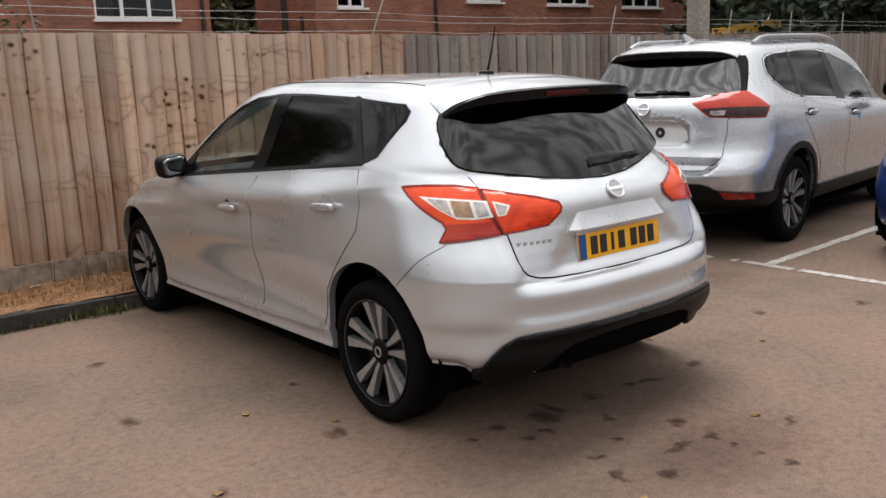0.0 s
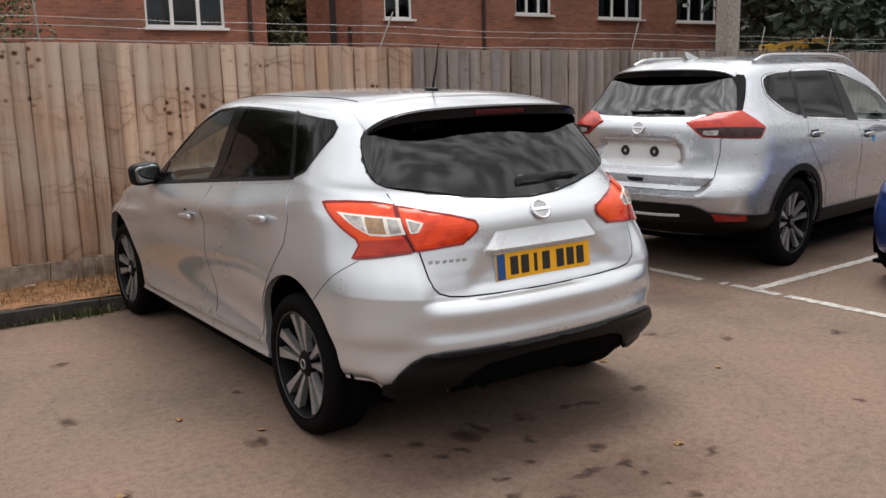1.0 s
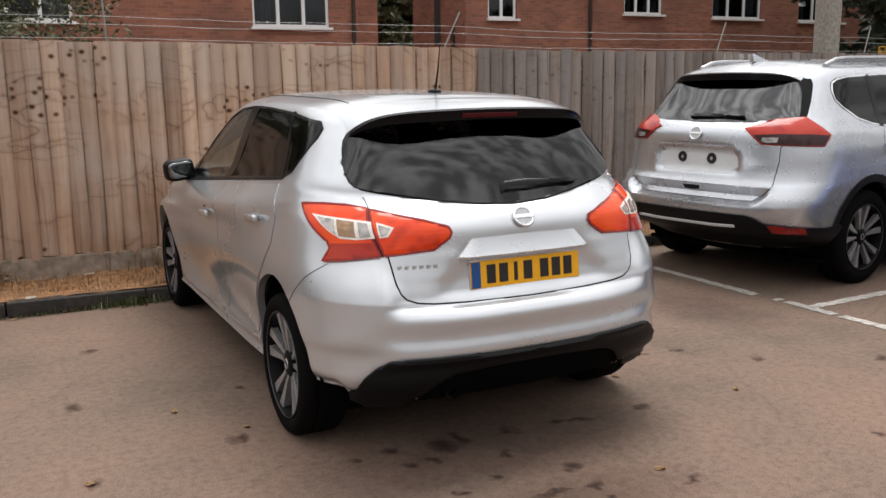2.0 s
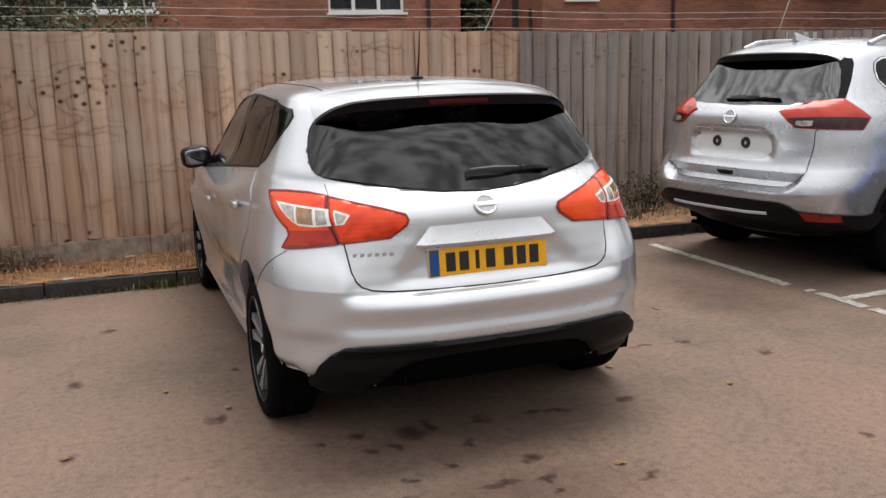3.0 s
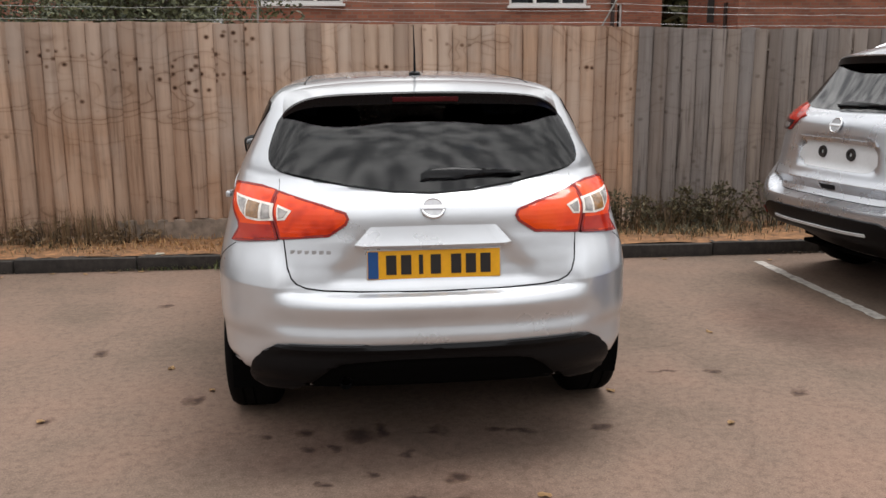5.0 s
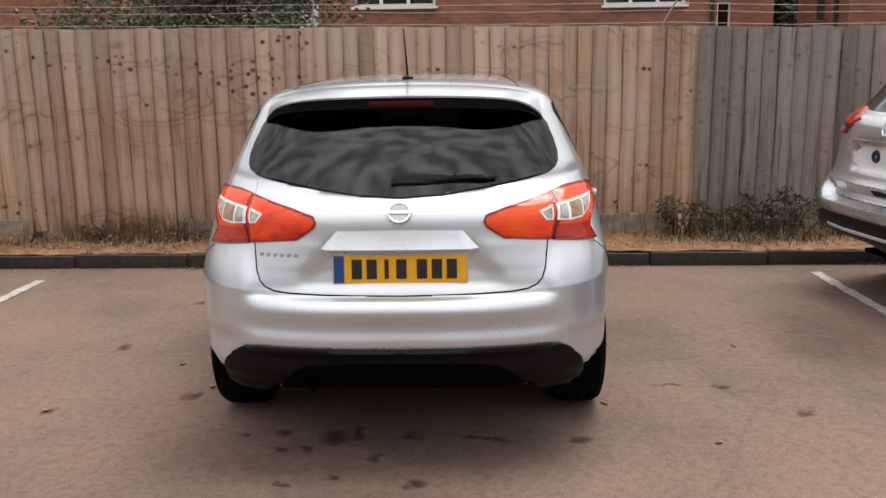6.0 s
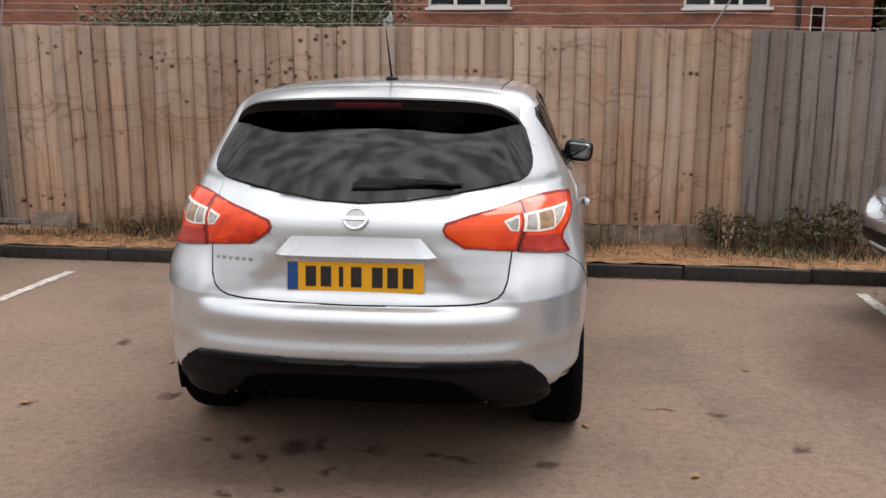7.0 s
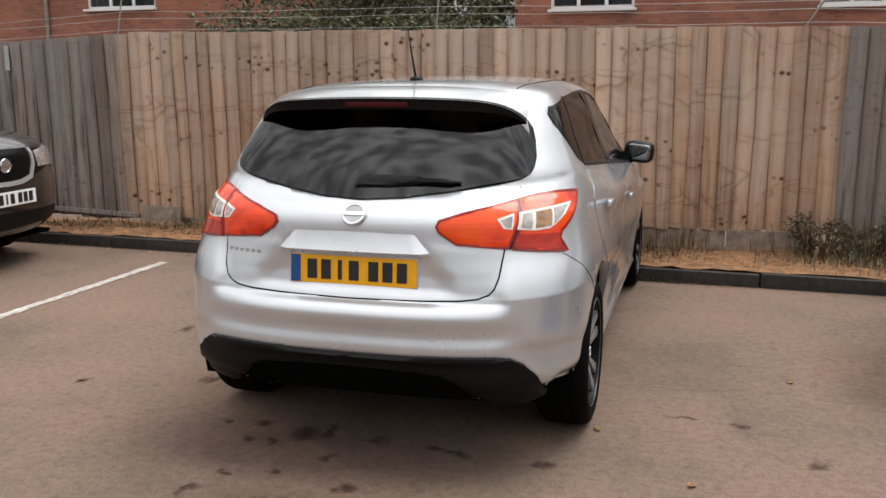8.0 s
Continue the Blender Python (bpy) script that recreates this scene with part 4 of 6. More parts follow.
# ---------------------------------------------------------------- houses behind the fence
def slab(bm, xs, zs, y0, y1, solid):
    """One upright slab with real openings: cells of a grid, joined where they touch."""
    made = {}

    def vert(i, k, y):
        if (i, k, y) not in made:
            made[i, k, y] = bm.verts.new((xs[i], y, zs[k]))
        return made[i, k, y]

    cell = lambda i, k: 0 <= i < len(xs) - 1 and 0 <= k < len(zs) - 1 and solid(i, k)
    for i in range(len(xs) - 1):
        for k in range(len(zs) - 1):
            if not cell(i, k):
                continue
            c = [(i, k), (i + 1, k), (i + 1, k + 1), (i, k + 1)]
            bm.faces.new([vert(a, b, y0) for a, b in c])
            bm.faces.new([vert(a, b, y1) for a, b in c[::-1]])
            for (a, b), (di, dk) in zip(zip(c, c[1:] + c[:1]), ((0, -1), (1, 0), (0, 1), (-1, 0))):
                if not cell(i + di, k + dk):
                    bm.faces.new((vert(*b, y0), vert(*a, y0), vert(*a, y1), vert(*b, y1)))
    bmesh.ops.recalc_face_normals(bm, faces=bm.faces[:])


def wall_with_openings(bm, x0, x1, y, z1, holes, thick=0.28):
    xs = sorted({x0, x1, *[h[0] for h in holes], *[h[1] for h in holes]})
    zs = sorted({-0.2, z1, *[h[2] for h in holes], *[h[3] for h in holes]})
    slab(bm, xs, zs, y, y + thick, lambda i, k: not any(h[0] <= xs[i] and xs[i + 1] <= h[1] and h[2] <= zs[k] and zs[k + 1] <= h[3] for h in holes))


def window_unit(parent, x0, x1, y, z0, z1, panes, curtains=False):
    w, h = x1 - x0, z1 - z0
    xs = [x0 + 0.001, x0 + 0.06]
    for k in range(1, panes):
        xs += [x0 + w * k / panes - 0.037, x0 + w * k / panes + 0.037]
    xs += [x1 - 0.06, x1 - 0.001]
    zs = [z0 + 0.001, z0 + 0.06, z1 - 0.06, z1 - 0.001]
    bm = bmesh.new()
    slab(bm, xs, zs, y + 0.055, y + 0.125, lambda i, k: not (k == 1 and i % 2 == 1))
    win = part("window", bm, UPVC, parent, "white plastic framed window")
    for k in range(panes):
        bm = bmesh.new()
        a, b = xs[2 * k + 1] - 0.01, xs[2 * k + 2] + 0.01
        box(bm, ((a + b) / 2, y + 0.09, z0 + h / 2), (b - a, 0.012, h - 0.10))
        part("pane", bm, PANE, win)
    bm = bmesh.new()
    box(bm, (x0 + w / 2, y - 0.03, z0 - 0.03), (w + 0.10, 0.16, 0.055), None, 0.008)
    part("sill", bm, UPVC, win)
    # dark sheet behind the panes stands in for the unlit room
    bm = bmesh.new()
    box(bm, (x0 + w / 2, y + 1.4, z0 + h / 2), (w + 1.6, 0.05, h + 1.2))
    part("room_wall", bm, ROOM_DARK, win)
    if curtains:
        for s in (0.14, 0.86):
            bm = bmesh.new()
            ln = [bm.verts.new((x0 + w * s - 0.24 + q * 0.03, y + 0.30 + 0.02 * math.sin(q * 1.9), z)) for z in (z0 - 0.1, z1) for q in range(17)]
            for q in range(16):
                bm.faces.new((ln[q], ln[q + 1], ln[q + 18], ln[q + 17]))
            bmesh.ops.solidify(bm, geom=bm.faces[:], thickness=0.004)
            part("curtain", bm, UPVC, win, "pale curtain", True)


def house(label, x0, x1, y, depth, windows, top=5.3):
    h = thing("brick_house", label, "house", "houses behind the fence")
    bm = bmesh.new()
    wall_with_openings(bm, x0, x1, y, top, [(a, b, lo, hi) for a, b, lo, hi, _ in windows])
    part("front_wall", bm, BRICK, h)
    for cx in (x0 + 0.14, x1 - 0.14):
        bm = bmesh.new()
        box(bm, (cx, y + 0.28 + depth / 2, top / 2 - 0.1), (0.28, depth, top + 0.2))
        part("side_wall", bm, BRICK, h)
    bm = bmesh.new()
    box(bm, ((x0 + x1) / 2, y + 0.28 + depth + 0.14, top / 2 - 0.1), (x1 - x0, 0.28, top + 0.2))
    part("back_wall", bm, BRICK, h)
    bm = bmesh.new()
    e = 0.35
    v = [bm.verts.new(p) for p in ((x0 - e, y - e, top), (x1 + e, y - e, top), (x1 + e, y + depth + 0.56 + e, top), (x0 - e, y + depth + 0.56 + e, top), (x0 - e, y + depth / 2, top + depth * 0.36), (x1 + e, y + depth / 2, top + depth * 0.36))]
    for f in ((0, 1, 5, 4), (2, 3, 4, 5), (0, 4, 3), (1, 2, 5), (3, 2, 1, 0)):
        bm.faces.new([v[i] for i in f])
    part("roof", bm, ROOF_TILE, h)
    for a, b, lo, hi, panes in windows:
        window_unit(h, a, b, y, lo, hi, panes, panes == 3)
    return h


def downpipe(h, x, y, top=5.2, material=PIPE):
    bm = bmesh.new()
    tube(bm, [(x, y - 0.06, 0), (x, y - 0.06, top)], 0.045, 0.045, 10)
    part("downpipe", bm, material, h, "dark downpipe")


# added wall, out of view behind the camera, that blocks low sky
def unseen_wall():
    bm = bmesh.new()
    box(bm, (0, -24.0, 1.0), (70, 0.3, 2.2))
    tagged(part("unseen_wall_south", bm, PLASTER), "plain dull unseen wall added to block the low sky", "wall", kind="structure")


unseen_wall()
house_near = house("red brick house with white framed windows", -2.80, 5.85, 16.7, 7.0, [(-2.02, -0.24, 2.86, 4.05, 3), (3.40, 5.16, 2.82, 4.05, 3)])
downpipe(house_near, 5.73, 16.7)
house_right = house("long red brick block with a row of white windows", 8.82, 24.5, 17.0, 2.5,
                    [(9.46, 10.30, 3.13, 4.2, 2), (13.70, 15.02, 3.33, 4.4, 3), (16.85, 18.75, 3.28, 4.4, 3), (20.30, 22.25, 3.24, 4.4, 3)])
downpipe(house_right, 12.55, 17.0)
downpipe(house_right, 8.77, 17.66, 2.95)
house("red brick house set further back", 2.0, 10.25, 26.0, 7.0, [(8.45, 8.90, 2.55, 3.50, 1)])
house_left = house("red brick house with a small upstairs window", -22.0, -7.2, 17.0, 8.0, [(-14.0, -12.0, 3.17, 4.3, 3)])
downpipe(house_left, -15.2, 17.0, 5.2, CONCRETE)


# ---------------------------------------------------------------- trees and plants
def leaves(bm, centre, spread, count, size, rng):
    for _ in range(count):
        d = Vector((rng.gauss(0, 1), rng.gauss(0, 1), rng.gauss(0, 1)))
        d = d.normalized() * rng.random() ** 0.45
        p = Vector(centre) + Vector((d.x * spread[0], d.y * spread[1], d.z * spread[2]))
        s = size * rng.uniform(0.6, 1.3)
        q = Euler((rng.uniform(0, 6.3), rng.uniform(0, 6.3), rng.uniform(0, 6.3)))
        pts = [Vector(c) for c in ((0, -s, 0), (s * 0.45, 0, s * 0.12), (0, s, 0), (-s * 0.45, 0, s * 0.12))]
        for c in pts:
            c.rotate(q)
        v = [bm.verts.new(p + c) for c in pts]
        bm.faces.new((v[0], v[1], v[2]))
        bm.faces.new((v[0], v[2], v[3]))


def tree(label, x, y, height, crown, clumps, count, size, material, seed, low=0.3):
    rng = random.Random(seed)
    t = thing("tree", label, "tree", "trees behind the fence", at=pose(x, y, 0))
    bm = bmesh.new()
    tube(bm, [(0, 0, -0.1), (0.05, 0.03, height * 0.4), (-0.04, 0.02, height * 0.85)], 0.11 * height / 4, 0.02, 10)
    part("trunk", bm, BARK, t, "", True)
    crown_bm = bmesh.new()
    for k in range(clumps):
        a, r = rng.uniform(0, 6.28), crown * math.sqrt(rng.random())
        z = height * (low + (1 - low) * rng.random())
        shrink = 1 - 0.45 * (z / height) ** 2
        c = Vector((math.cos(a) * r * shrink, math.sin(a) * r * 0.75 * shrink, z))
        if k % 3 == 0:
            lb = bmesh.new()
            tube(lb, [(0, 0, z * 0.7), tuple(c * 0.6 + Vector((0, 0, z * 0.3))), tuple(c)], 0.035, 0.010, 6)
            part("limb", lb, BARK, t, "", True)
        leaves(crown_bm, c, (crown * rng.uniform(0.16, 0.32), crown * rng.uniform(0.16, 0.3), height * rng.uniform(0.05, 0.10)), count, size, rng)
    part("crown", crown_bm, material, t, "", False)
    return t


tree("dark evergreen shrub tree behind the fence", -2.42, 6.6, 3.3, 2.0, 110, 330, 0.030, LEAF, 21)
tree("broad leafy tree between the houses", 12.7, 28.6, 6.4, 2.5, 95, 220, 0.19, LEAF, 25, 0.10)
tree("broad leafy tree between the houses", 14.6, 31.0, 7.0, 3.0, 95, 200, 0.22, LEAF, 26, 0.10)
tree("broad leafy tree between the houses", 10.6, 31.5, 6.5, 2.8, 95, 200, 0.20, LEAF, 22, 0.10)
tree("leafy tree beside the brick house", -5.2, 20.0, 5.2, 2.3, 50, 110, 0.12, LEAF, 23, 0.2)
for i, (tx, ty, th, tc) in enumerate(((16.0, 10.5, 7.0, 3.0), (20.5, 11.5, 8.0, 3.4), (26.0, 12.0, 9.0, 3.8), (31.0, 15.0, 9.0, 4.0), (23.0, 8.5, 7.0, 3.2), (29.0, 9.0, 8.0, 3.5), (36.0, 12.0, 9.0, 4.0))):
    tree("dense dark tree beyond the yard", tx, ty, th, tc, 75, 110, 0.17, LEAF_DEEP, 30 + i, 0.12)


def tuft_field(name, label, patches, material, seed, tall, lean=0.5, low=0.075):
    """Grass blades or weeds over patches of (x, y, rx, ry, count, height factor)."""
    rng = random.Random(seed)
    bm = bmesh.new()
    for x, y, rx, ry, n, f in patches:
        for _ in range(n):
            px, py = x + rng.gauss(0, 0.45) * rx, y + rng.gauss(0, 0.4) * ry
            py = min(max(py, kerb_y(px) + 0.12), fence_y(px) - 0.03) if low else min(py, kerb_y(px) - 0.01)
            h = tall * f * rng.uniform(0.35, 1.2)
            a = rng.uniform(0, 6.28)
            d = Vector((math.cos(a), math.sin(a), 0)) * h * lean * rng.random()
            w = Vector((-math.sin(a), math.cos(a), 0)) * rng.uniform(0.002, 0.005)
            b = Vector((px, py, low))
            m = b + d * 0.4 + Vector((0, 0, h * 0.6))
            t = b + d + Vector((0, 0, h))
            v = [bm.verts.new(q) for q in (b - w, b + w, m + w * 0.8, m - w * 0.8, t)]
            bm.faces.new((v[0], v[1], v[2], v[3]))
            bm.faces.new((v[3], v[2], v[4]))
    return tagged(part(name, bm, material), label, "grass", kind="stuff")


tuft_field("dry_grass", "dead straw-coloured grass on the verge", [(-1.7, 4.1, 1.5, 0.7, 1300, 0.8), (-3.4, 4.2, 1.2, 0.5, 300, 0.8), (1.6, 3.95, 0.7, 0.35, 420, 0.7), (0.2, 4.2, 1.2, 0.6, 500, 0.8), (2.6, 3.95, 0.7, 0.4, 350, 1.0), (-6.2, 4.1, 1.6, 0.4, 800, 0.7), (4.4, 4.1, 1.2, 0.5, 700, 1.0)], STRAW, 41, 0.065, 1.4)
tuft_field("low_weeds", "low straggling green weeds on the verge", [(-2.7, 4.15, 0.8, 0.6, 260, 0.45), (-3.5, 4.1, 1.0, 0.6, 700, 0.4), (2.7, 4.15, 1.0, 0.5, 1100, 0.8), (0.9, 4.25, 0.7, 0.4, 350, 0.6), (-0.6, 3.72, 0.3, 0.1, 250, 0.5), (-5.0, 4.2, 1.5, 0.5, 500, 0.5)], WEED, 43, 0.12, 1.2)
tuft_field("tall_weeds", "thin dry brown weeds against the fence", [(-2.5, 4.45, 0.6, 0.2, 260, 1.0), (-0.7, 4.5, 0.4, 0.2, 80, 0.7), (1.0, 4.5, 0.6, 0.2, 130, 0.8), (-3.1, 4.45, 0.6, 0.2, 120, 0.8), (2.6, 4.45, 0.8, 0.25, 400, 1.1), (-0.72, 3.75, 0.35, 0.05, 160, 0.3)], WEED_DRY, 42, 0.30, 0.5)

tuft_field("kerb_weeds", "small green weeds sprouting at the foot of the kerb", [(-1.12, 3.62, 0.22, 0.09, 260, 1.0), (-1.6, 3.63, 0.5, 0.06, 120, 0.6), (0.3, 3.6, 0.9, 0.05, 160, 0.5)], WEED_GREEN, 44, 0.075, 1.4, 0.0)


def weed_bush(x, y, rx, h, count, seed, leaf=None):
    rng = random.Random(seed)
    w = thing("weed_bush", "straggly dark green weeds at the foot of the fence" if leaf is None else "withered brown weeds at the foot of the fence", "plant", "weeds along the fence", at=pose(x, y, 0.06))
    bm = bmesh.new()
    lf = bmesh.new()
    for _ in range(16):
        tip = Vector((rng.uniform(-rx, rx), rng.uniform(-0.22, 0.16), h * rng.uniform(0.5, 1.1)))
        base = Vector((tip.x * 0.35, tip.y * 0.3, 0))
        tube(bm, [base, base.lerp(tip, 0.5) + Vector((0, 0, 0.05)), tip], 0.005, 0.002, 5)
        for s in (0.4, 0.65, 0.9, 1.0):
            leaves(lf, base.lerp(tip, s), (0.08, 0.06, 0.05), count, 0.022, rng)
    part("stalk", bm, BARK, w)
    part("foliage", lf, leaf or WEED, w)


for i, (bx, by, br, bh, bc) in enumerate(((-2.85, 4.42, 0.34, 0.17, 5), (-2.2, 4.44, 0.30, 0.15, 4), (2.55, 4.38, 0.50, 0.38, 12), (3.05, 4.36, 0.52, 0.36, 12), (3.55, 4.40, 0.4, 0.38, 10), (2.15, 4.45, 0.22, 0.30, 8), (4.4, 4.45, 0.4, 0.35, 8))):
    weed_bush(bx, by, br, bh, bc, 60 + i, WEED_DRY if bx < 0 else None)


# ---------------------------------------------------------------- the silver hatchback
# half width, tail y, tail cap length, tail squareness, nose y, nose cap length, nose squareness, then heights along the car
HATCH_KNOTS = (0.0, 0.9, 2.0, 3.2, 4.25)
HATCH = [
    (0.62, 0.45, 0.40, 2.6, 3.98, 0.50, 2.4, 0.22, 0.232, 0.232, 0.226, 0.21),
    (0.826, 0.150, 0.52, 3.2, 4.10, 0.55, 2.4, 0.272, 0.255, 0.244, 0.240, 0.225),
    (0.838, 0.090, 0.56, 3.3, 4.18, 0.60, 2.4, 0.330, 0.29, 0.28, 0.28, 0.27),
    (0.848, 0.052, 0.57, 3.3, 4.20, 0.61, 2.4, 0.385, 0.36, 0.35, 0.35, 0.33),
    (0.857, 0.040, 0.58, 3.1, 4.21, 0.62, 2.4, 0.44, 0.43, 0.42, 0.42, 0.38),
    (0.864, 0.026, 0.60, 2.95, 4.22, 0.63, 2.4, 0.49, 0.48, 0.47, 0.47, 0.43),
    (0.870, 0.010, 0.60, 2.9, 4.22, 0.64, 2.4, 0.54, 0.53, 0.52, 0.52, 0.48),
    (0.873, 0.005, 0.62, 2.8, 4.22, 0.66, 2.3, 0.61, 0.61, 0.61, 0.60, 0.56),
    (0.8745, 0.011, 0.62, 2.8, 4.20, 0.68, 2.3, 0.655, 0.66, 0.66, 0.65, 0.61),
    (0.874, 0.016, 0.61, 2.8, 4.19, 0.69, 2.3, 0.682, 0.70, 0.70, 0.69, 0.64),
    (0.872, 0.022, 0.60, 2.8, 4.18, 0.70, 2.3, 0.700, 0.73, 0.73, 0.72, 0.67),
    (0.863, 0.048, 0.59, 2.8, 4.15, 0.72, 2.3, 0.76, 0.80, 0.79, 0.77, 0.70),
    (0.845, 0.106, 0.58, 2.80, 4.10, 0.75, 2.3, 0.86, 0.89, 0.84, 0.80, 0.725),
    (0.824, 0.122, 0.60, 2.7, 4.05, 0.78, 2.3, 0.955, 0.985, 0.912, 0.862, 0.755),
    (0.812, 0.150, 0.62, 2.6, 3.98, 0.80, 2.3, 0.995, 1.030, 0.948, 0.888, 0.775),
    (0.800, 0.192, 0.60, 2.5, 3.85, 0.80, 2.3, 1.020, 1.076, 0.983, 0.913, 0.80),
    (0.792, 0.238, 0.56, 2.55, 3.60, 0.74, 2.5, 1.036, 1.104, 1.006, 0.930, 0.825),
    (0.785, 0.268, 0.54, 2.6, 3.42, 0.68, 2.6, 1.056, 1.124, 1.024, 0.944, 0.845),
    (0.764, 0.296, 0.52, 2.8, 3.20, 0.55, 2.8, 1.095, 1.165, 1.080, 1.010, 0.95),
    (0.728, 0.370, 0.50, 3.0, 2.95, 0.50, 3.0, 1.195, 1.240, 1.200, 1.140, 1.08),
    (0.688, 0.456, 0.48, 3.2, 2.68, 0.50, 3.2, 1.305, 1.335, 1.310, 1.270, 1.20),
    (0.655, 0.520, 0.46, 3.3, 2.50, 0.50, 3.2, 1.380, 1.398, 1.395, 1.360, 1.30),
    (0.600, 0.590, 0.45, 3.0, 2.36, 0.50, 3.0, 1.425, 1.442, 1.450, 1.420, 1.35),
    (0.480, 0.700, 0.45, 2.8, 2.20, 0.50, 2.8, 1.455, 1.470, 1.485, 1.460, 1.40),
    (0.300, 0.850, 0.40, 2.5, 2.00, 0.50, 2.5, 1.478, 1.487, 1.502, 1.480, 1.45),
    (0.080, 1.100, 0.20, 2.0, 1.75, 0.30, 2.0, 1.492, 1.494, 1.508, 1.500, 1.50),
]


def ease(v, a, b):
    t = np.clip((v - a) / (b - a), 0, 1)
    return t * t * (3 - 2 * t)


CREASE_Z = lambda y: 1.128 - 0.1145 * y


def hatch_round(x, y):
    """Degrees round from the middle of the tail."""
    return np.degrees(np.arctan2(np.abs(x), 0.9 - np.minimum(y, 0.85)))


def hatch_lip(x, y, z):
    """How far the rolled lip at the foot of the rear bumper stands out: level along the tail, dropping at the corners towards the sill."""
    a = hatch_round(x, y)
    d = z - (0.482 - 0.085 * ease(a, 36, 48))
    return np.where(d > 0, np.exp(-((d / 0.055) ** 2)), np.exp(-((d / (0.025 + 0.06 * ease(a, 40, 50))) ** 2))) * ease(y, 0.62, 0.40)


def hatch_swell(x, y, z):
    s = np.sign(x)
    arch = 0.008 * np.exp(-((y - 0.75) / 0.42) ** 2 - ((z - 0.62) / 0.22) ** 2) + 0.014 * np.exp(-((y - 3.45) / 0.42) ** 2 - ((z - 0.60) / 0.20) ** 2)
    hollow = -0.040 * np.exp(-((y - 2.08) / 0.98) ** 8 - ((z - 0.47) / 0.14) ** 2)
    sill = 0.016 * np.maximum(0, 1 - np.abs(z - (0.367 - 0.0234 * y)) / 0.032) * ease(y, 1.0, 1.3) * ease(y, 3.1, 2.9)
    crease = 0.019 * np.maximum(0, 1 - np.abs(z - CREASE_Z(y)) / 0.080) * ease(y, 0.60, 1.0) * ease(y, 3.5, 3.1)
    shoulder = (0.012 + 0.044 * np.exp(-(((z - 0.93) / 0.10) ** 2))) * ease(y, 0.70, 1.45) * ease(z, 1.15, 1.05)
    return s * np.where(np.abs(x) > 0.5, arch + hollow + crease + sill + shoulder - 0.020 * ease(z, 0.356, 0.334) * ease(y, 0.75, 0.55) + 0.004 * hatch_lip(x, y, z) * ease(np.abs(x), 0.5, 0.75), 0.0)


def hatch_press(x, y, z):
    """The pressed plate recess in the tailgate, widening downwards, and the rolled lip at the foot of the bumper."""
    edge = 0.335 + 0.10 * ease(z, 0.86, 0.72)
    dent = 0.016 * ease(np.abs(x), edge, edge - 0.10) * ease(z, 0.690, 0.715) * ease(z, 0.895, 0.855)
    side = 36.8 + 4.0 * ease(z, 0.70, 0.87)
    gate = np.interp(z, [0.622, 0.640, 0.656, 0.674, 0.70, 0.76, 0.86], [0.0, 0.006, 0.020, 0.054, 0.060, 0.048, 0.002]) * ease(hatch_round(x, y), side + 1.8, side - 3.4) * (1 - 0.35 * ease(hatch_round(x, y), 18, 34))
    return np.where(y < 0.62, np.where(y < 0.45, dent + gate, 0.0) + (0.013 * np.exp(-(((z - 0.550) / 0.045) ** 2)) - 0.016 * hatch_lip(x, y, z)) * ease(hatch_round(x, y), 45, 34) - 0.007 * hatch_lip(x, y, z) * ease(np.abs(x), 0.90, 0.70), 0.0)


def hatch_lift(x, y, z):
    """The bumper ends level, higher than the sills, behind the rear wheels."""
    return 0.50 * np.maximum(0.41 - z, 0.0) * ease(hatch_round(x, y), 48, 51.5) * ease(y, 0.90, 0.60)


HUBS, HATCH_R = (0.755, 3.455), 0.318
HATCH_ARCH = 0.372
HATCH_DLO = [(2.80, 0.968), (1.85, 1.052), (0.88, 1.135), (0.80, 1.165), (0.705, 1.31), (0.70, 1.345), (0.73, 1.372), (1.10, 1.404), (1.50, 1.420), (1.80, 1.424), (2.05, 1.405), (2.22, 1.360), (2.40, 1.290), (2.68, 1.118), (2.80, 1.005)]
HATCH_GLASS_HALF = [(0, 1.038), (14, 1.046), (28, 1.066), (40, 1.089), (46, 1.102), (50, 1.113), (53, 1.130), (55, 1.153), (57.2, 1.19), (59.8, 1.25), (61.4, 1.30), (61.2, 1.33), (59.2, 1.355), (54, 1.371), (40, 1.380), (0, 1.386)]
HATCH_GLASS = mirrored(HATCH_GLASS_HALF)
HATCH_SCREEN = mirrored([(0, 1.0), (30, 1.0), (38, 1.03), (30, 1.40), (0, 1.42)])


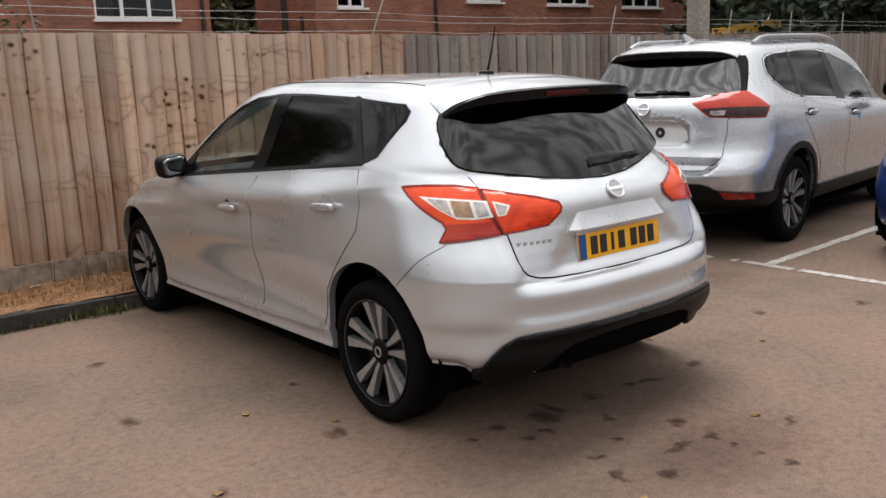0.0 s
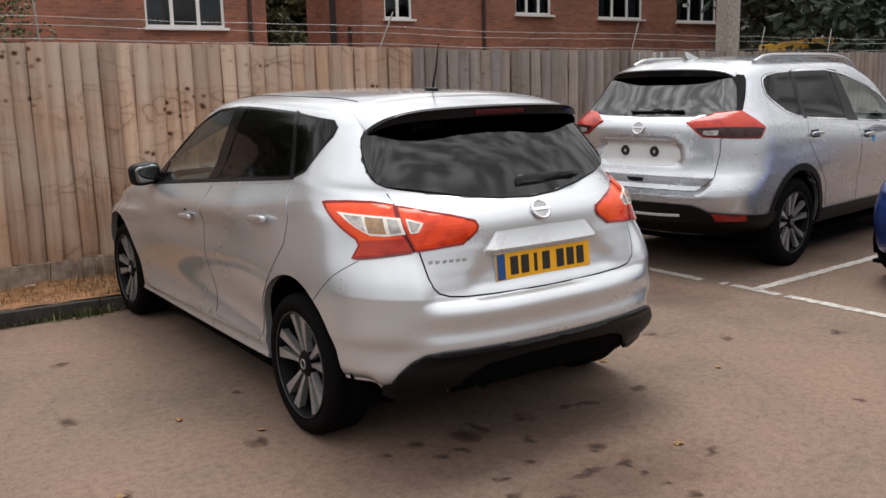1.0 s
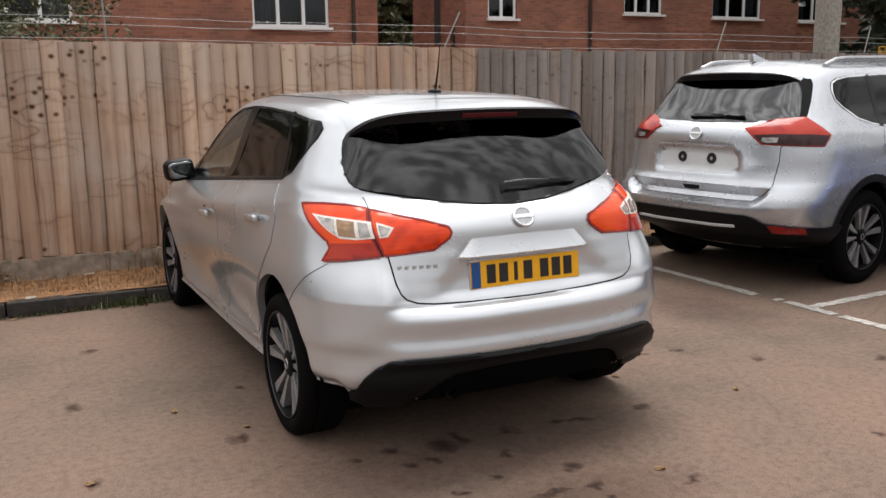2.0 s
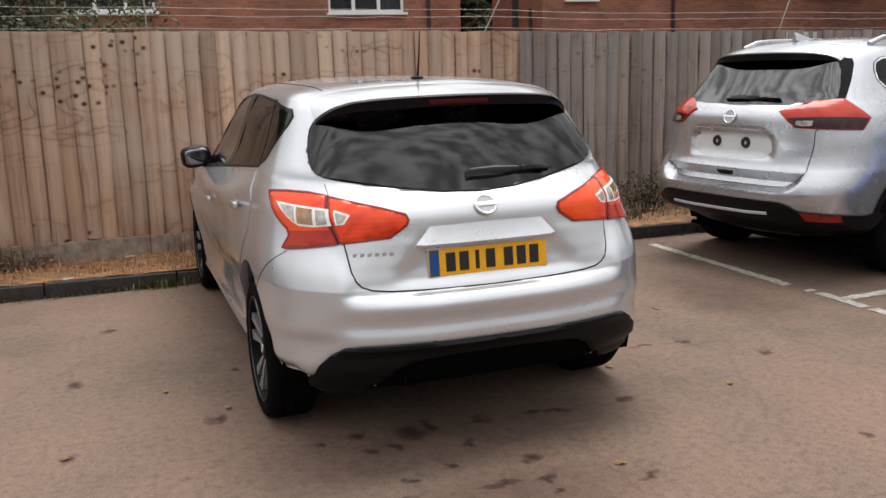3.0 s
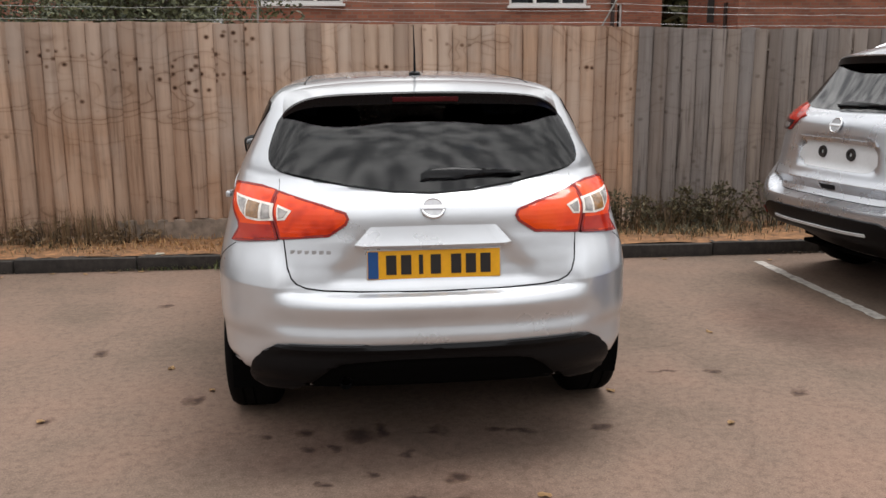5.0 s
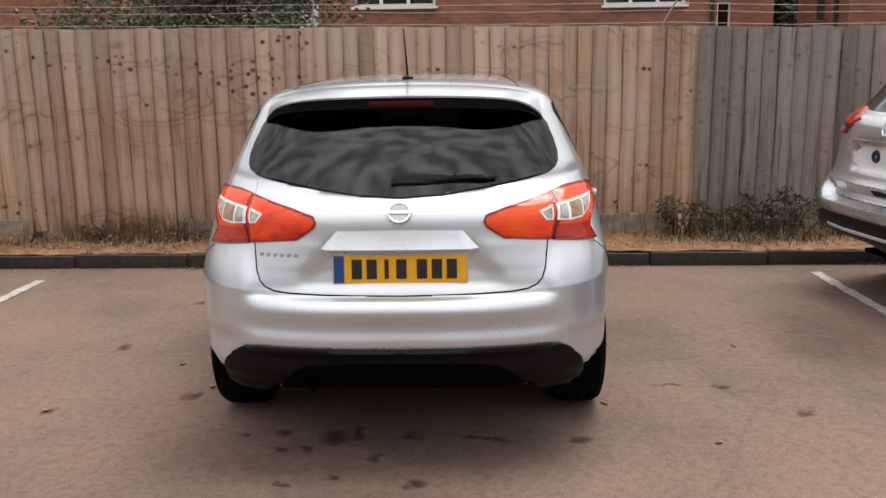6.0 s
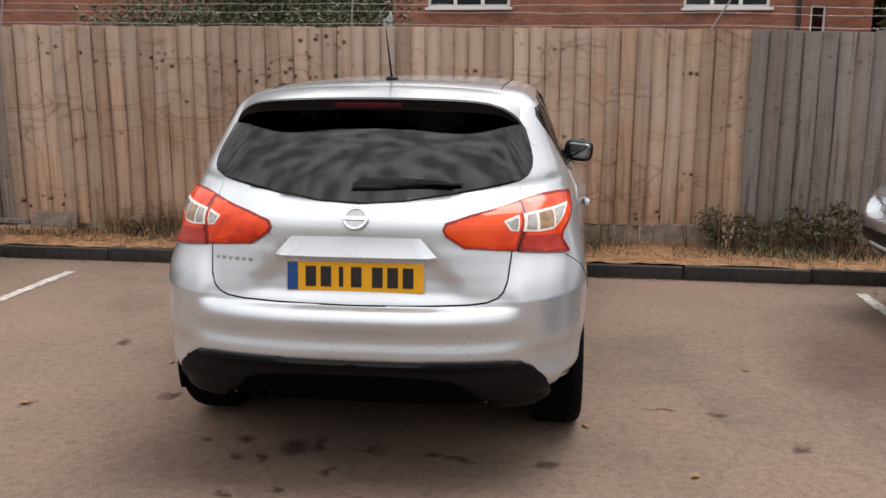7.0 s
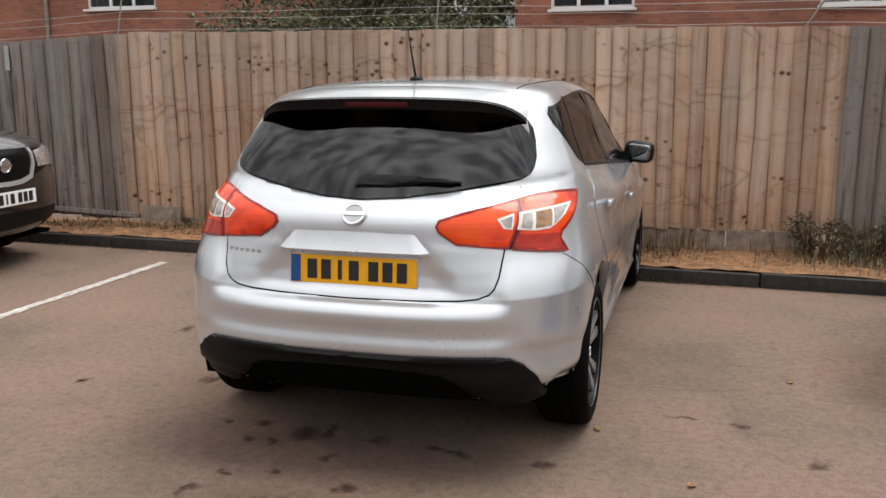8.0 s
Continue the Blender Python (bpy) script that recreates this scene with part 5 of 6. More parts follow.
def hatchback(car, coat, finished=True):
    skin = Skin(HATCH, HATCH_KNOTS, 0.9, 5, hatch_swell, hatch_press, hatch_lift)
    cutters = [[prism_x(HATCH_DLO, -1.3, 1.3)], [prism_round(HATCH_GLASS, 0.9, 0.18, 1.5)], [prism_round(HATCH_SCREEN, 1.9, 0.4, 1.9, -1)]]
    for y in HUBS:
        for s in (1, -1):
            cutters[0].append(prism_x(circle(y + 0.013, 0.350, HATCH_ARCH), s * 0.54, s * 1.3))
    skin.hollow("body", cutters, coat, car)
    wheels(car, HUBS, 0.860, HATCH_R, 0.236, 0.205, 5, 1.0, 0.404)
    seats(car, [(2.0, (-0.36, 0.36), 1), (1.02, (-0.42, 0.0, 0.42), 1)], 0.46, 0.52)
    underbody(car, 0.50, 3.95, 0.77, 0.168)
    bm = bmesh.new()
    superellipsoid(bm, (0, 2.95, 0.82), (1.40, 0.55, 0.30), 0.4, 10)
    part("dashboard", bm, CLOTH, car, "dark dashboard", True)
    bm = bmesh.new()
    box(bm, (0, 2.0, 0.36), (1.45, 2.9, 0.04), None, 0.01)
    part("cabin_floor", bm, CLOTH, car)
    bm = bmesh.new()
    box(bm, (0, 0.66, 0.99), (1.25, 0.50, 0.025), None, 0.008)
    part("parcel_shelf", bm, CLOTH, car)

    # glass
    skin.patch("rear_window", HATCH_GLASS, skin.rear, 0.0035, 0.006, TINT, car, 1, (1.2, 0.013), "dark tinted rear window", order=3, bow=0.014)
    rim = HATCH_GLASS_HALF[1:]
    for s in (1, -1):
        skin.ribbon("window_seal", rim, skin.rear, 0.009, SEAM, car, s, 0.003)
    skin.ribbon("window_seal", [(-14, 1.046), (0, 1.038), (14, 1.046)], skin.rear, 0.009, SEAM, car, 1, 0.003)
    front = lambda u, v, s=1: skin.cast((0, 1.9, v), (math.sin(radians(u)), math.cos(radians(u)), 0))
    skin.patch("windscreen", HATCH_SCREEN, front, 0.0015, 0.005, CLEAR, car, 1, (4, 0.04), "clear windscreen")
    for s in (1, -1):
        skin.patch("rear_quarter_window", [(0.90, 1.130), (0.80, 1.16), (0.69, 1.31), (0.69, 1.35), (0.73, 1.38), (1.08, 1.408)], skin.side, 0.0015, 0.005, TINT_SIDE, car, s, (0.06, 0.04), "tinted rear quarter window", order=4)
        skin.patch("rear_door_window", [(1.80, 1.05), (0.91, 1.128), (1.09, 1.410), (1.50, 1.426), (1.73, 1.430)], skin.side, 0.0015, 0.005, TINT_SIDE, car, s, (0.06, 0.04), "tinted rear door window", order=4)
        skin.patch("front_door_window", [(2.82, 0.96), (1.88, 1.042), (1.80, 1.43), (2.06, 1.412), (2.23, 1.366), (2.42, 1.293), (2.70, 1.118), (2.82, 1.01)], skin.side, 0.0015, 0.005, CLEAR, car, s, (0.06, 0.04), "clear front door window", order=4)
        skin.patch("door_pillar", [(1.91, 1.036), (1.78, 1.05), (1.69, 1.421), (1.83, 1.421)], skin.side, 0.0035, 0.008, BLACK_GLOSS, car, s, (0.06, 0.04), "gloss black door pillar")
        skin.patch("quarter_divider", [(0.915, 1.12), (0.875, 1.125), (1.06, 1.41), (1.10, 1.415)], skin.side, 0.0035, 0.008, BLACK_GLOSS, car, s, (0.06, 0.04))
        skin.patch("mirror_corner", [(2.84, 0.965), (2.64, 0.982), (2.66, 1.095), (2.70, 1.085), (2.82, 0.99)], skin.side, 0.0035, 0.008, BLACK_GLOSS, car, s, (0.06, 0.04))
        skin.ribbon("window_seal", HATCH_DLO + HATCH_DLO[:1], skin.side, 0.013, BLACK_GLOSS, car, s, 0.003)
        skin.ribbon("waist_strip", [(2.80, 0.960), (1.85, 1.044), (0.88, 1.128)], skin.side, 0.012, BLACK_TRIM, car, s, 0.004)
        # doors under the glass line
        rear_door = [(1.78, 1.030), (0.90, 1.105), (0.845, 0.98), (0.85, 0.85), (0.95, 0.725), (1.10, 0.55), (1.165, 0.40), (1.20, 0.335), (1.79, 0.315)]
        front_door = [(2.86, 0.935), (1.795, 1.028), (1.805, 0.315), (2.98, 0.295), (3.04, 0.42), (3.02, 0.70)]
        for nm, poly in (("rear_door", rear_door), ("front_door", front_door)):
            skin.ribbon("door_gap", poly + poly[:1], skin.side, 0.0040, SEAM, car, s, 0.0007)
            d = skin.patch(nm, poly, skin.side, 0.0036, 0.008, coat, car, s, (0.05, 0.025), "")
            y, z = (1.08, 0.938) if nm == "rear_door" else (2.02, 0.856)
            p, nr = skin.side(y, z, s)
            # flat dark patch paints the shade inside the handle's body-coloured bowl
            skin.patch("handle_recess", [(y - 0.030, z - 0.010), (y + 0.040, z - 0.014), (y + 0.042, z + 0.020), (y + 0.008, z + 0.038), (y - 0.026, z + 0.024)], skin.side, 0.0032, 0.004, SEAM, d, s, (0.05, 0.02))
            bm = bmesh.new()
            superellipsoid(bm, p + nr * 0.022 + Vector((0, 0, -0.002)), (0.026, 0.185, 0.034), 0.5, 8, pose(0, 0, 0, -4))
            part("handle", bm, coat, d, "body-coloured door handle", True)
        # door mirrors
        bm = bmesh.new()
        superellipsoid(bm, (s * 0.893, 2.745, 1.028), (0.184, 0.118, 0.136), 0.55, 12, pose(0, 0, 0, 0, s * 6, s * -10))
        mir = part("door_mirror", bm, BLACK_TRIM, car, "black door mirror", True)
        bm = bmesh.new()
        superellipsoid(bm, (s * 0.895, 2.693, 1.030), (0.146, 0.030, 0.100), 0.45, 10, pose(0, 0, 0, 0, s * 6, s * -10))
        part("mirror_glass", bm, MIRROR, mir, "", True)
        bm = bmesh.new()
        tube(bm, [(s * 0.79, 2.72, 0.985), (s * 0.85, 2.735, 0.99)], 0.028, 0.032, 10)
        part("mirror_stalk", bm, BLACK_GLOSS, mir, "", True)
    if not finished:
        return skin

    # tailgate and lamps
    gate = mirrored([(0, 0.676), (20, 0.680), (28, 0.686), (32, 0.694), (34.4, 0.708), (35.6, 0.728), (36.8, 0.765), (39.2, 0.875), (45.8, 1.037), (51, 1.106), (44, 1.085), (28, 1.055), (14, 1.035), (0, 1.027)])
    half = gate[1:9]
    for s in (1, -1):
        skin.ribbon("tailgate_gap", [(0, 0.676)] + half[:-1] + [(45.8, 1.037), (47.2, 1.060), (49.4, 1.088)], skin.rear, 0.013, SEAM, car, s, 0.0010)
    lid = skin.patch("tailgate", gate, skin.rear, 0.0022, 0.006, coat, car, 1, (1.25, 0.011))
    for s in (1, -1):
        inner = [(40.0, 0.872), (28.2, 0.888), (24.0, 0.932), (23.4, 0.952), (24.2, 0.971), (31, 0.996), (45.8, 1.037)]
        outer = [(41.0, 0.870), (46.7, 1.040), (53, 1.053), (60, 1.056), (68.4, 1.051), (65.2, 1.012), (59.5, 0.961), (54.8, 0.921), (53.8, 0.896), (55.2, 0.846)]
        a = skin.patch("tail_lamp_inner", inner, skin.rear, 0.008, 0.016, RED_LENS, lid, s, (2.5, 0.02), "red tail lamp on the tailgate", 0.004)
        b = skin.patch("tail_lamp_outer", outer, skin.rear, 0.008, 0.016, RED_LENS, car, s, (2.5, 0.02), "red and clear wraparound tail lamp", 0.004)
        for lamp, edge in ((a, inner), (b, outer)):
            skin.ribbon("lamp_rim", edge + edge[:1], skin.rear, 0.010, RED_DEEP, lamp, s, 0.0105)
        skin.patch("lamp_lower_band", [(41.6, 0.876), (43.2, 0.922), (53.9, 0.914), (53.2, 0.894), (54.2, 0.853)], skin.rear, 0.0125, 0.004, RED_MID, b, s, (2.5, 0.02))
        skin.patch("lamp_surround", [(44.2, 0.993), (52, 1.003), (62, 1.014), (54.6, 0.957), (51.2, 0.934), (47, 0.931), (42.6, 0.938)], skin.rear, 0.0135, 0.004, WHITE_TRIM, b, s, (2.5, 0.02))
        for k, pane in enumerate(([(43.6, 0.945), (45.0, 0.987), (47.5, 0.990), (46.2, 0.939)], [(52.5, 0.947), (54.2, 0.998), (59.6, 1.004), (54.5, 0.964)], [(47.2, 0.939), (48.5, 0.991), (53.3, 0.997), (51.6, 0.943)])):
            skin.patch("clear_lens", pane, skin.rear, 0.0160, 0.004, AMBER if k == 2 else CLEAR_LENS, b, s, (2.5, 0.02), "amber indicator lens" if k == 2 else "clear reversing lens")
        skin.patch("lamp_surround", [(42.9, 0.991), (38.3, 0.975), (39.5, 0.942), (41.5, 0.939)], skin.rear, 0.0135, 0.004, WHITE_TRIM, a, s, (2.5, 0.02))
        skin.patch("clear_lens", [(42.2, 0.982), (39.2, 0.971), (40.0, 0.949), (41.2, 0.946)], skin.rear, 0.0160, 0.004, CLEAR_LENS, a, s, (2.5, 0.02))
        skin.ribbon("lamp_gap", [(40.3, 0.870), (46.2, 1.041)], skin.rear, 0.016, SEAM, car, s, 0.006)
        # seam where the bumper meets the wing
        skin.ribbon("bumper_gap", [(0.330, 0.838), (0.42, 0.775), (0.545, 0.655)], skin.side, 0.0022, SEAM, car, s, 0.0016, 0.015)
    # hood over the plate: its face slopes out to a lip, with a return underneath
    bm = bmesh.new()
    cols = []
    for k in range(25):
        q = -1 + k / 12
        up, un = skin.rear(17.6 * q, 0.925 - 0.004 * abs(q))
        lp, ln = skin.rear(21.6 * q, 0.853)
        tuck = 1.0 if 0 < k < 24 else 0.25
        mid = up.lerp(lp, 0.5)
        cols.append([bm.verts.new(c) for c in (up - un * 0.004, up + un * 0.004, mid + ln * (0.004 + 0.012 * tuck), lp + ln * 0.036 * tuck, lp + ln * 0.032 * tuck - Vector((0, 0, 0.010)), lp - ln * 0.010 - Vector((0, 0, 0.012)))])
    for a, b in zip(cols, cols[1:]):
        for k in range(5):
            bm.faces.new((a[k], a[k + 1], b[k + 1], b[k]))
    for c in (cols[0], cols[-1]):
        bm.faces.new(c)
    bmesh.ops.recalc_face_normals(bm, faces=bm.faces[:])
    hood = part("number_plate_garnish", bm, coat, lid)
    hood.data.shade_smooth()
    hood.data.set_sharp_from_angle(angle=radians(30))
    plate(lid, pose(0, 0.106, 0.774, -5), 0.520, PLATE_YELLOW)
    bm = bmesh.new()
    box(bm, (0, 0, 0), (0.530, 0.018, 0.118), pose(0, 0.117, 0.774, -5), 0.003)
    part("plate_holder", bm, coat, lid)
    p, nr = skin.rear(0, 0.985)
    badge(lid, Matrix.Translation(p + nr * 0.009) @ pose(0, 0, 0, -math.degrees(math.asin(nr.z))))
    for k in range(6):
        p, nr = skin.rear(-36.5 + k * 1.75, 0.826)
        bm = bmesh.new()
        box(bm, p + nr * 0.003, (0.018, 0.004, 0.015), None, 0.0015)
        part("name_bar", bm, BAR_GREY, lid)
    # wiper and third brake lamp
    w = skin.patch("rear_wiper", [(-3.4, 1.064), (-3.2, 1.098), (0, 1.113), (10, 1.116), (22, 1.110), (30, 1.103), (33, 1.098), (30, 1.092), (20, 1.083), (8, 1.068)], skin.rear, 0.025, 0.016, BLACK_GLOSS, car, 1, (2, 0.012), "black rear wiper arm", 0.008)
    skin.ribbon("wiper_blade", [(3, 1.080), (12, 1.086), (24, 1.092), (29, 1.095)], skin.rear, 0.008, RUBBER, w, 1, 0.016)
    lip = lambda x: (0.400 + 0.15 * (abs(x) / 0.588) ** 5, 1.420 - 0.020 * (abs(x) / 0.588) ** 2 - 0.075 * (abs(x) / 0.588) ** 9)
    body_panel_spoiler(skin, car, coat, 0.588, 0.70, lip, 0.040, 0.135, 0.030, 0.90)
    bm = bmesh.new()
    box(bm, (0, 0.403, 1.398), (0.27, 0.012, 0.020), None, 0.004)
    part("high_brake_lamp", bm, BRAKE_RED, car, "dark red high brake lamp")
    # lower bumper
    black = mirrored([(0, 0.476), (14, 0.479), (24, 0.481), (34, 0.481), (38, 0.473), (41, 0.446), (43.6, 0.406), (46.2, 0.350), (48.8, 0.328), (48.2, 0.298), (45, 0.279), (37, 0.277), (31.8, 0.318), (26, 0.388), (22.6, 0.405), (11, 0.414), (0, 0.416)])
    skin.patch("bumper_insert", black, skin.rear, 0.016, 0.045, BLACK_TRIM, car, 1, (1.8, 0.014), "black lower bumper insert", 0.006)
    # dull black sheet over the body's foot stands in for shade under the bumper
    skin.patch("diffuser", mirrored([(0, 0.420), (11, 0.418), (22, 0.408), (27, 0.385), (32.5, 0.318), (38, 0.292), (46, 0.292), (46.5, 0.280), (43, 0.262), (36, 0.256), (0, 0.256)]), skin.rear, 0.003, 0.01, VOID, car, 1, (2.5, 0.02), "black sheet standing in for the shaded gap under the bumper")
    bm = bmesh.new()
    tube(bm, [(-0.34, 0.62, 0.262), (-0.352, 0.34, 0.300), (-0.356, 0.080, 0.308)], 0.024, 0.025, 16, False)
    tube(bm, [(-0.356, 0.080, 0.308), (-0.356, 0.18, 0.304)], 0.021, 0.021, 16, False)
    part("exhaust_pipe", bm, DISC_STEEL, car, "steel exhaust pipe", True)
    bm = bmesh.new()
    superellipsoid(bm, (0.0, 0.933, 1.493), (0.055, 0.085, 0.030), 0.8, 10)
    ant = part("aerial_base", bm, BLACK_TRIM, car, "black roof aerial", True)
    bm = bmesh.new()
    tube(bm, [(0, 0.925, 1.50), (-0.004, 0.885, 1.60), (-0.010, 0.850, 1.71)], 0.0062, 0.0020, 8)
    part("aerial_rod", bm, BLACK_TRIM, ant, "", True)
    for s in (1, -1):
        bm = bmesh.new()
        pts = [skin.top(0.50 * s, y)[0] + Vector((0, 0, 0.001)) for y in np.linspace(0.78, 2.15, 14)]
        tube(bm, pts, 0.0022, 0.0022, 6)
        part("roof_gutter", bm, SEAM, car)
    return skin


silver_car = thing("silver_hatchback", "silver metallic five-door hatchback parked nose to the kerb", "car", "parked cars")
hatchback(silver_car, SILVER)


# ---------------------------------------------------------------- the silver off-roader
SUV_KNOTS = (0.0, 1.0, 2.2, 3.6, 4.69)
SUV = [
    (0.60, 0.42, 0.45, 2.6, 4.40, 0.50, 2.4, 0.26, 0.26, 0.26, 0.26, 0.26),
    (0.83, 0.26, 0.50, 2.8, 4.55, 0.55, 2.4, 0.40, 0.30, 0.28, 0.28, 0.28),
    (0.885, 0.09, 0.50, 2.9, 4.64, 0.55, 2.4, 0.43, 0.38, 0.36, 0.36, 0.36),
    (0.905, 0.02, 0.50, 2.9, 4.68, 0.60, 2.4, 0.52, 0.50, 0.50, 0.50, 0.48),
    (0.912, 0.00, 0.50, 2.9, 4.69, 0.60, 2.4, 0.61, 0.62, 0.62, 0.62, 0.60),
    (0.915, 0.006, 0.50, 2.9, 4.69, 0.60, 2.4, 0.655, 0.67, 0.67, 0.67, 0.65),
    (0.915, 0.024, 0.50, 2.9, 4.68, 0.60, 2.4, 0.70, 0.72, 0.73, 0.73, 0.70),
    (0.915, 0.070, 0.50, 2.9, 4.65, 0.65, 2.4, 0.76, 0.80, 0.81, 0.81, 0.78),
    (0.912, 0.100, 0.50, 2.9, 4.63, 0.68, 2.4, 0.80, 0.85, 0.86, 0.86, 0.82),
    (0.908, 0.116, 0.50, 2.8, 4.60, 0.70, 2.4, 0.88, 0.92, 0.92, 0.91, 0.86),
    (0.898, 0.12, 0.50, 2.7, 4.50, 0.75, 2.4, 1.00, 1.02, 0.99, 0.97, 0.91),
    (0.872, 0.13, 0.52, 2.7, 4.40, 0.80, 2.4, 1.13, 1.12, 1.05, 1.00, 0.94),
    (0.845, 0.175, 0.52, 2.7, 4.20, 0.80, 2.5, 1.190, 1.18, 1.09, 1.02, 0.97),
    (0.815, 0.262, 0.50, 2.9, 3.75, 0.70, 2.7, 1.24, 1.24, 1.15, 1.06, 1.02),
    (0.775, 0.330, 0.48, 3.1, 3.40, 0.60, 3.0, 1.31, 1.33, 1.29, 1.23, 1.18),
    (0.728, 0.430, 0.46, 3.3, 3.10, 0.50, 3.2, 1.44, 1.46, 1.45, 1.40, 1.35),
    (0.692, 0.50, 0.45, 3.3, 2.85, 0.50, 3.2, 1.53, 1.55, 1.55, 1.50, 1.45),
    (0.635, 0.57, 0.45, 3.0, 2.70, 0.50, 3.0, 1.585, 1.605, 1.61, 1.57, 1.50),
    (0.500, 0.67, 0.45, 2.8, 2.50, 0.50, 2.8, 1.62, 1.648, 1.655, 1.62, 1.60),
    (0.300, 0.80, 0.40, 2.5, 2.30, 0.50, 2.5, 1.64, 1.672, 1.685, 1.66, 1.62),
    (0.080, 1.10, 0.20, 2.0, 2.00, 0.30, 2.0, 1.66, 1.685, 1.69, 1.68, 1.65),
]


def suv_swell(x, y, z):
    s = np.sign(x)
    arch = 0.018 * np.exp(-((y - 1.03) / 0.48) ** 2 - ((z - 0.72) / 0.22) ** 2) + 0.018 * np.exp(-((y - 3.735) / 0.48) ** 2 - ((z - 0.70) / 0.2) ** 2)
    waist = -0.020 * np.exp(-((y - 2.4) / 0.8) ** 2 - ((z - 0.60) / 0.14) ** 2)
    return s * np.where(np.abs(x) > 0.5, arch + waist, 0.0)


def suv_press(x, y, z):
    edge = 0.40 - 0.06 * ease(z, 0.98, 1.05)
    dent = 0.030 * ease(np.abs(x), edge, edge - 0.05) * ease(z, 0.830, 0.870) * ease(z, 1.048, 1.024)
    a = np.degrees(np.arctan2(np.abs(x), 1.0 - np.minimum(y, 0.95)))
    side = np.interp(z, [0.650, 0.668, 0.715, 0.783], [31.0, 32.2, 35.2, 38.6])
    under = np.interp(z, [0.635, 0.660, 0.70, 0.745, 0.768, 0.81], [0.0, 0.080, 0.086, 0.036, -0.004, 0.0]) * ease(a, side + 2.2, side - 2.8)
    return np.where(y < 0.45, dent + under, 0.0)


SUV_HUBS, SUV_R, SUV_ARCH = (1.0, 3.70), 0.355, 0.420
SUV_DLO = [(3.22, 1.06), (2.81, 1.083), (2.2, 1.120), (1.283, 1.174), (1.10, 1.195), (0.932, 1.238), (0.78, 1.325), (0.72, 1.376), (0.715, 1.44), (0.74, 1.495), (0.80, 1.522), (0.948, 1.541), (1.40, 1.556), (1.834, 1.556), (2.13, 1.525), (2.60, 1.415), (2.885, 1.308), (3.22, 1.10)]
SUV_GLASS = mirrored([(0, 1.220), (30, 1.224), (45, 1.238), (49, 1.258), (50.5, 1.33), (52, 1.44), (51, 1.52), (40, 1.545), (0, 1.55)])
SUV_SCREEN = mirrored([(0, 1.12), (28, 1.12), (36, 1.15), (30, 1.52), (0, 1.55)])


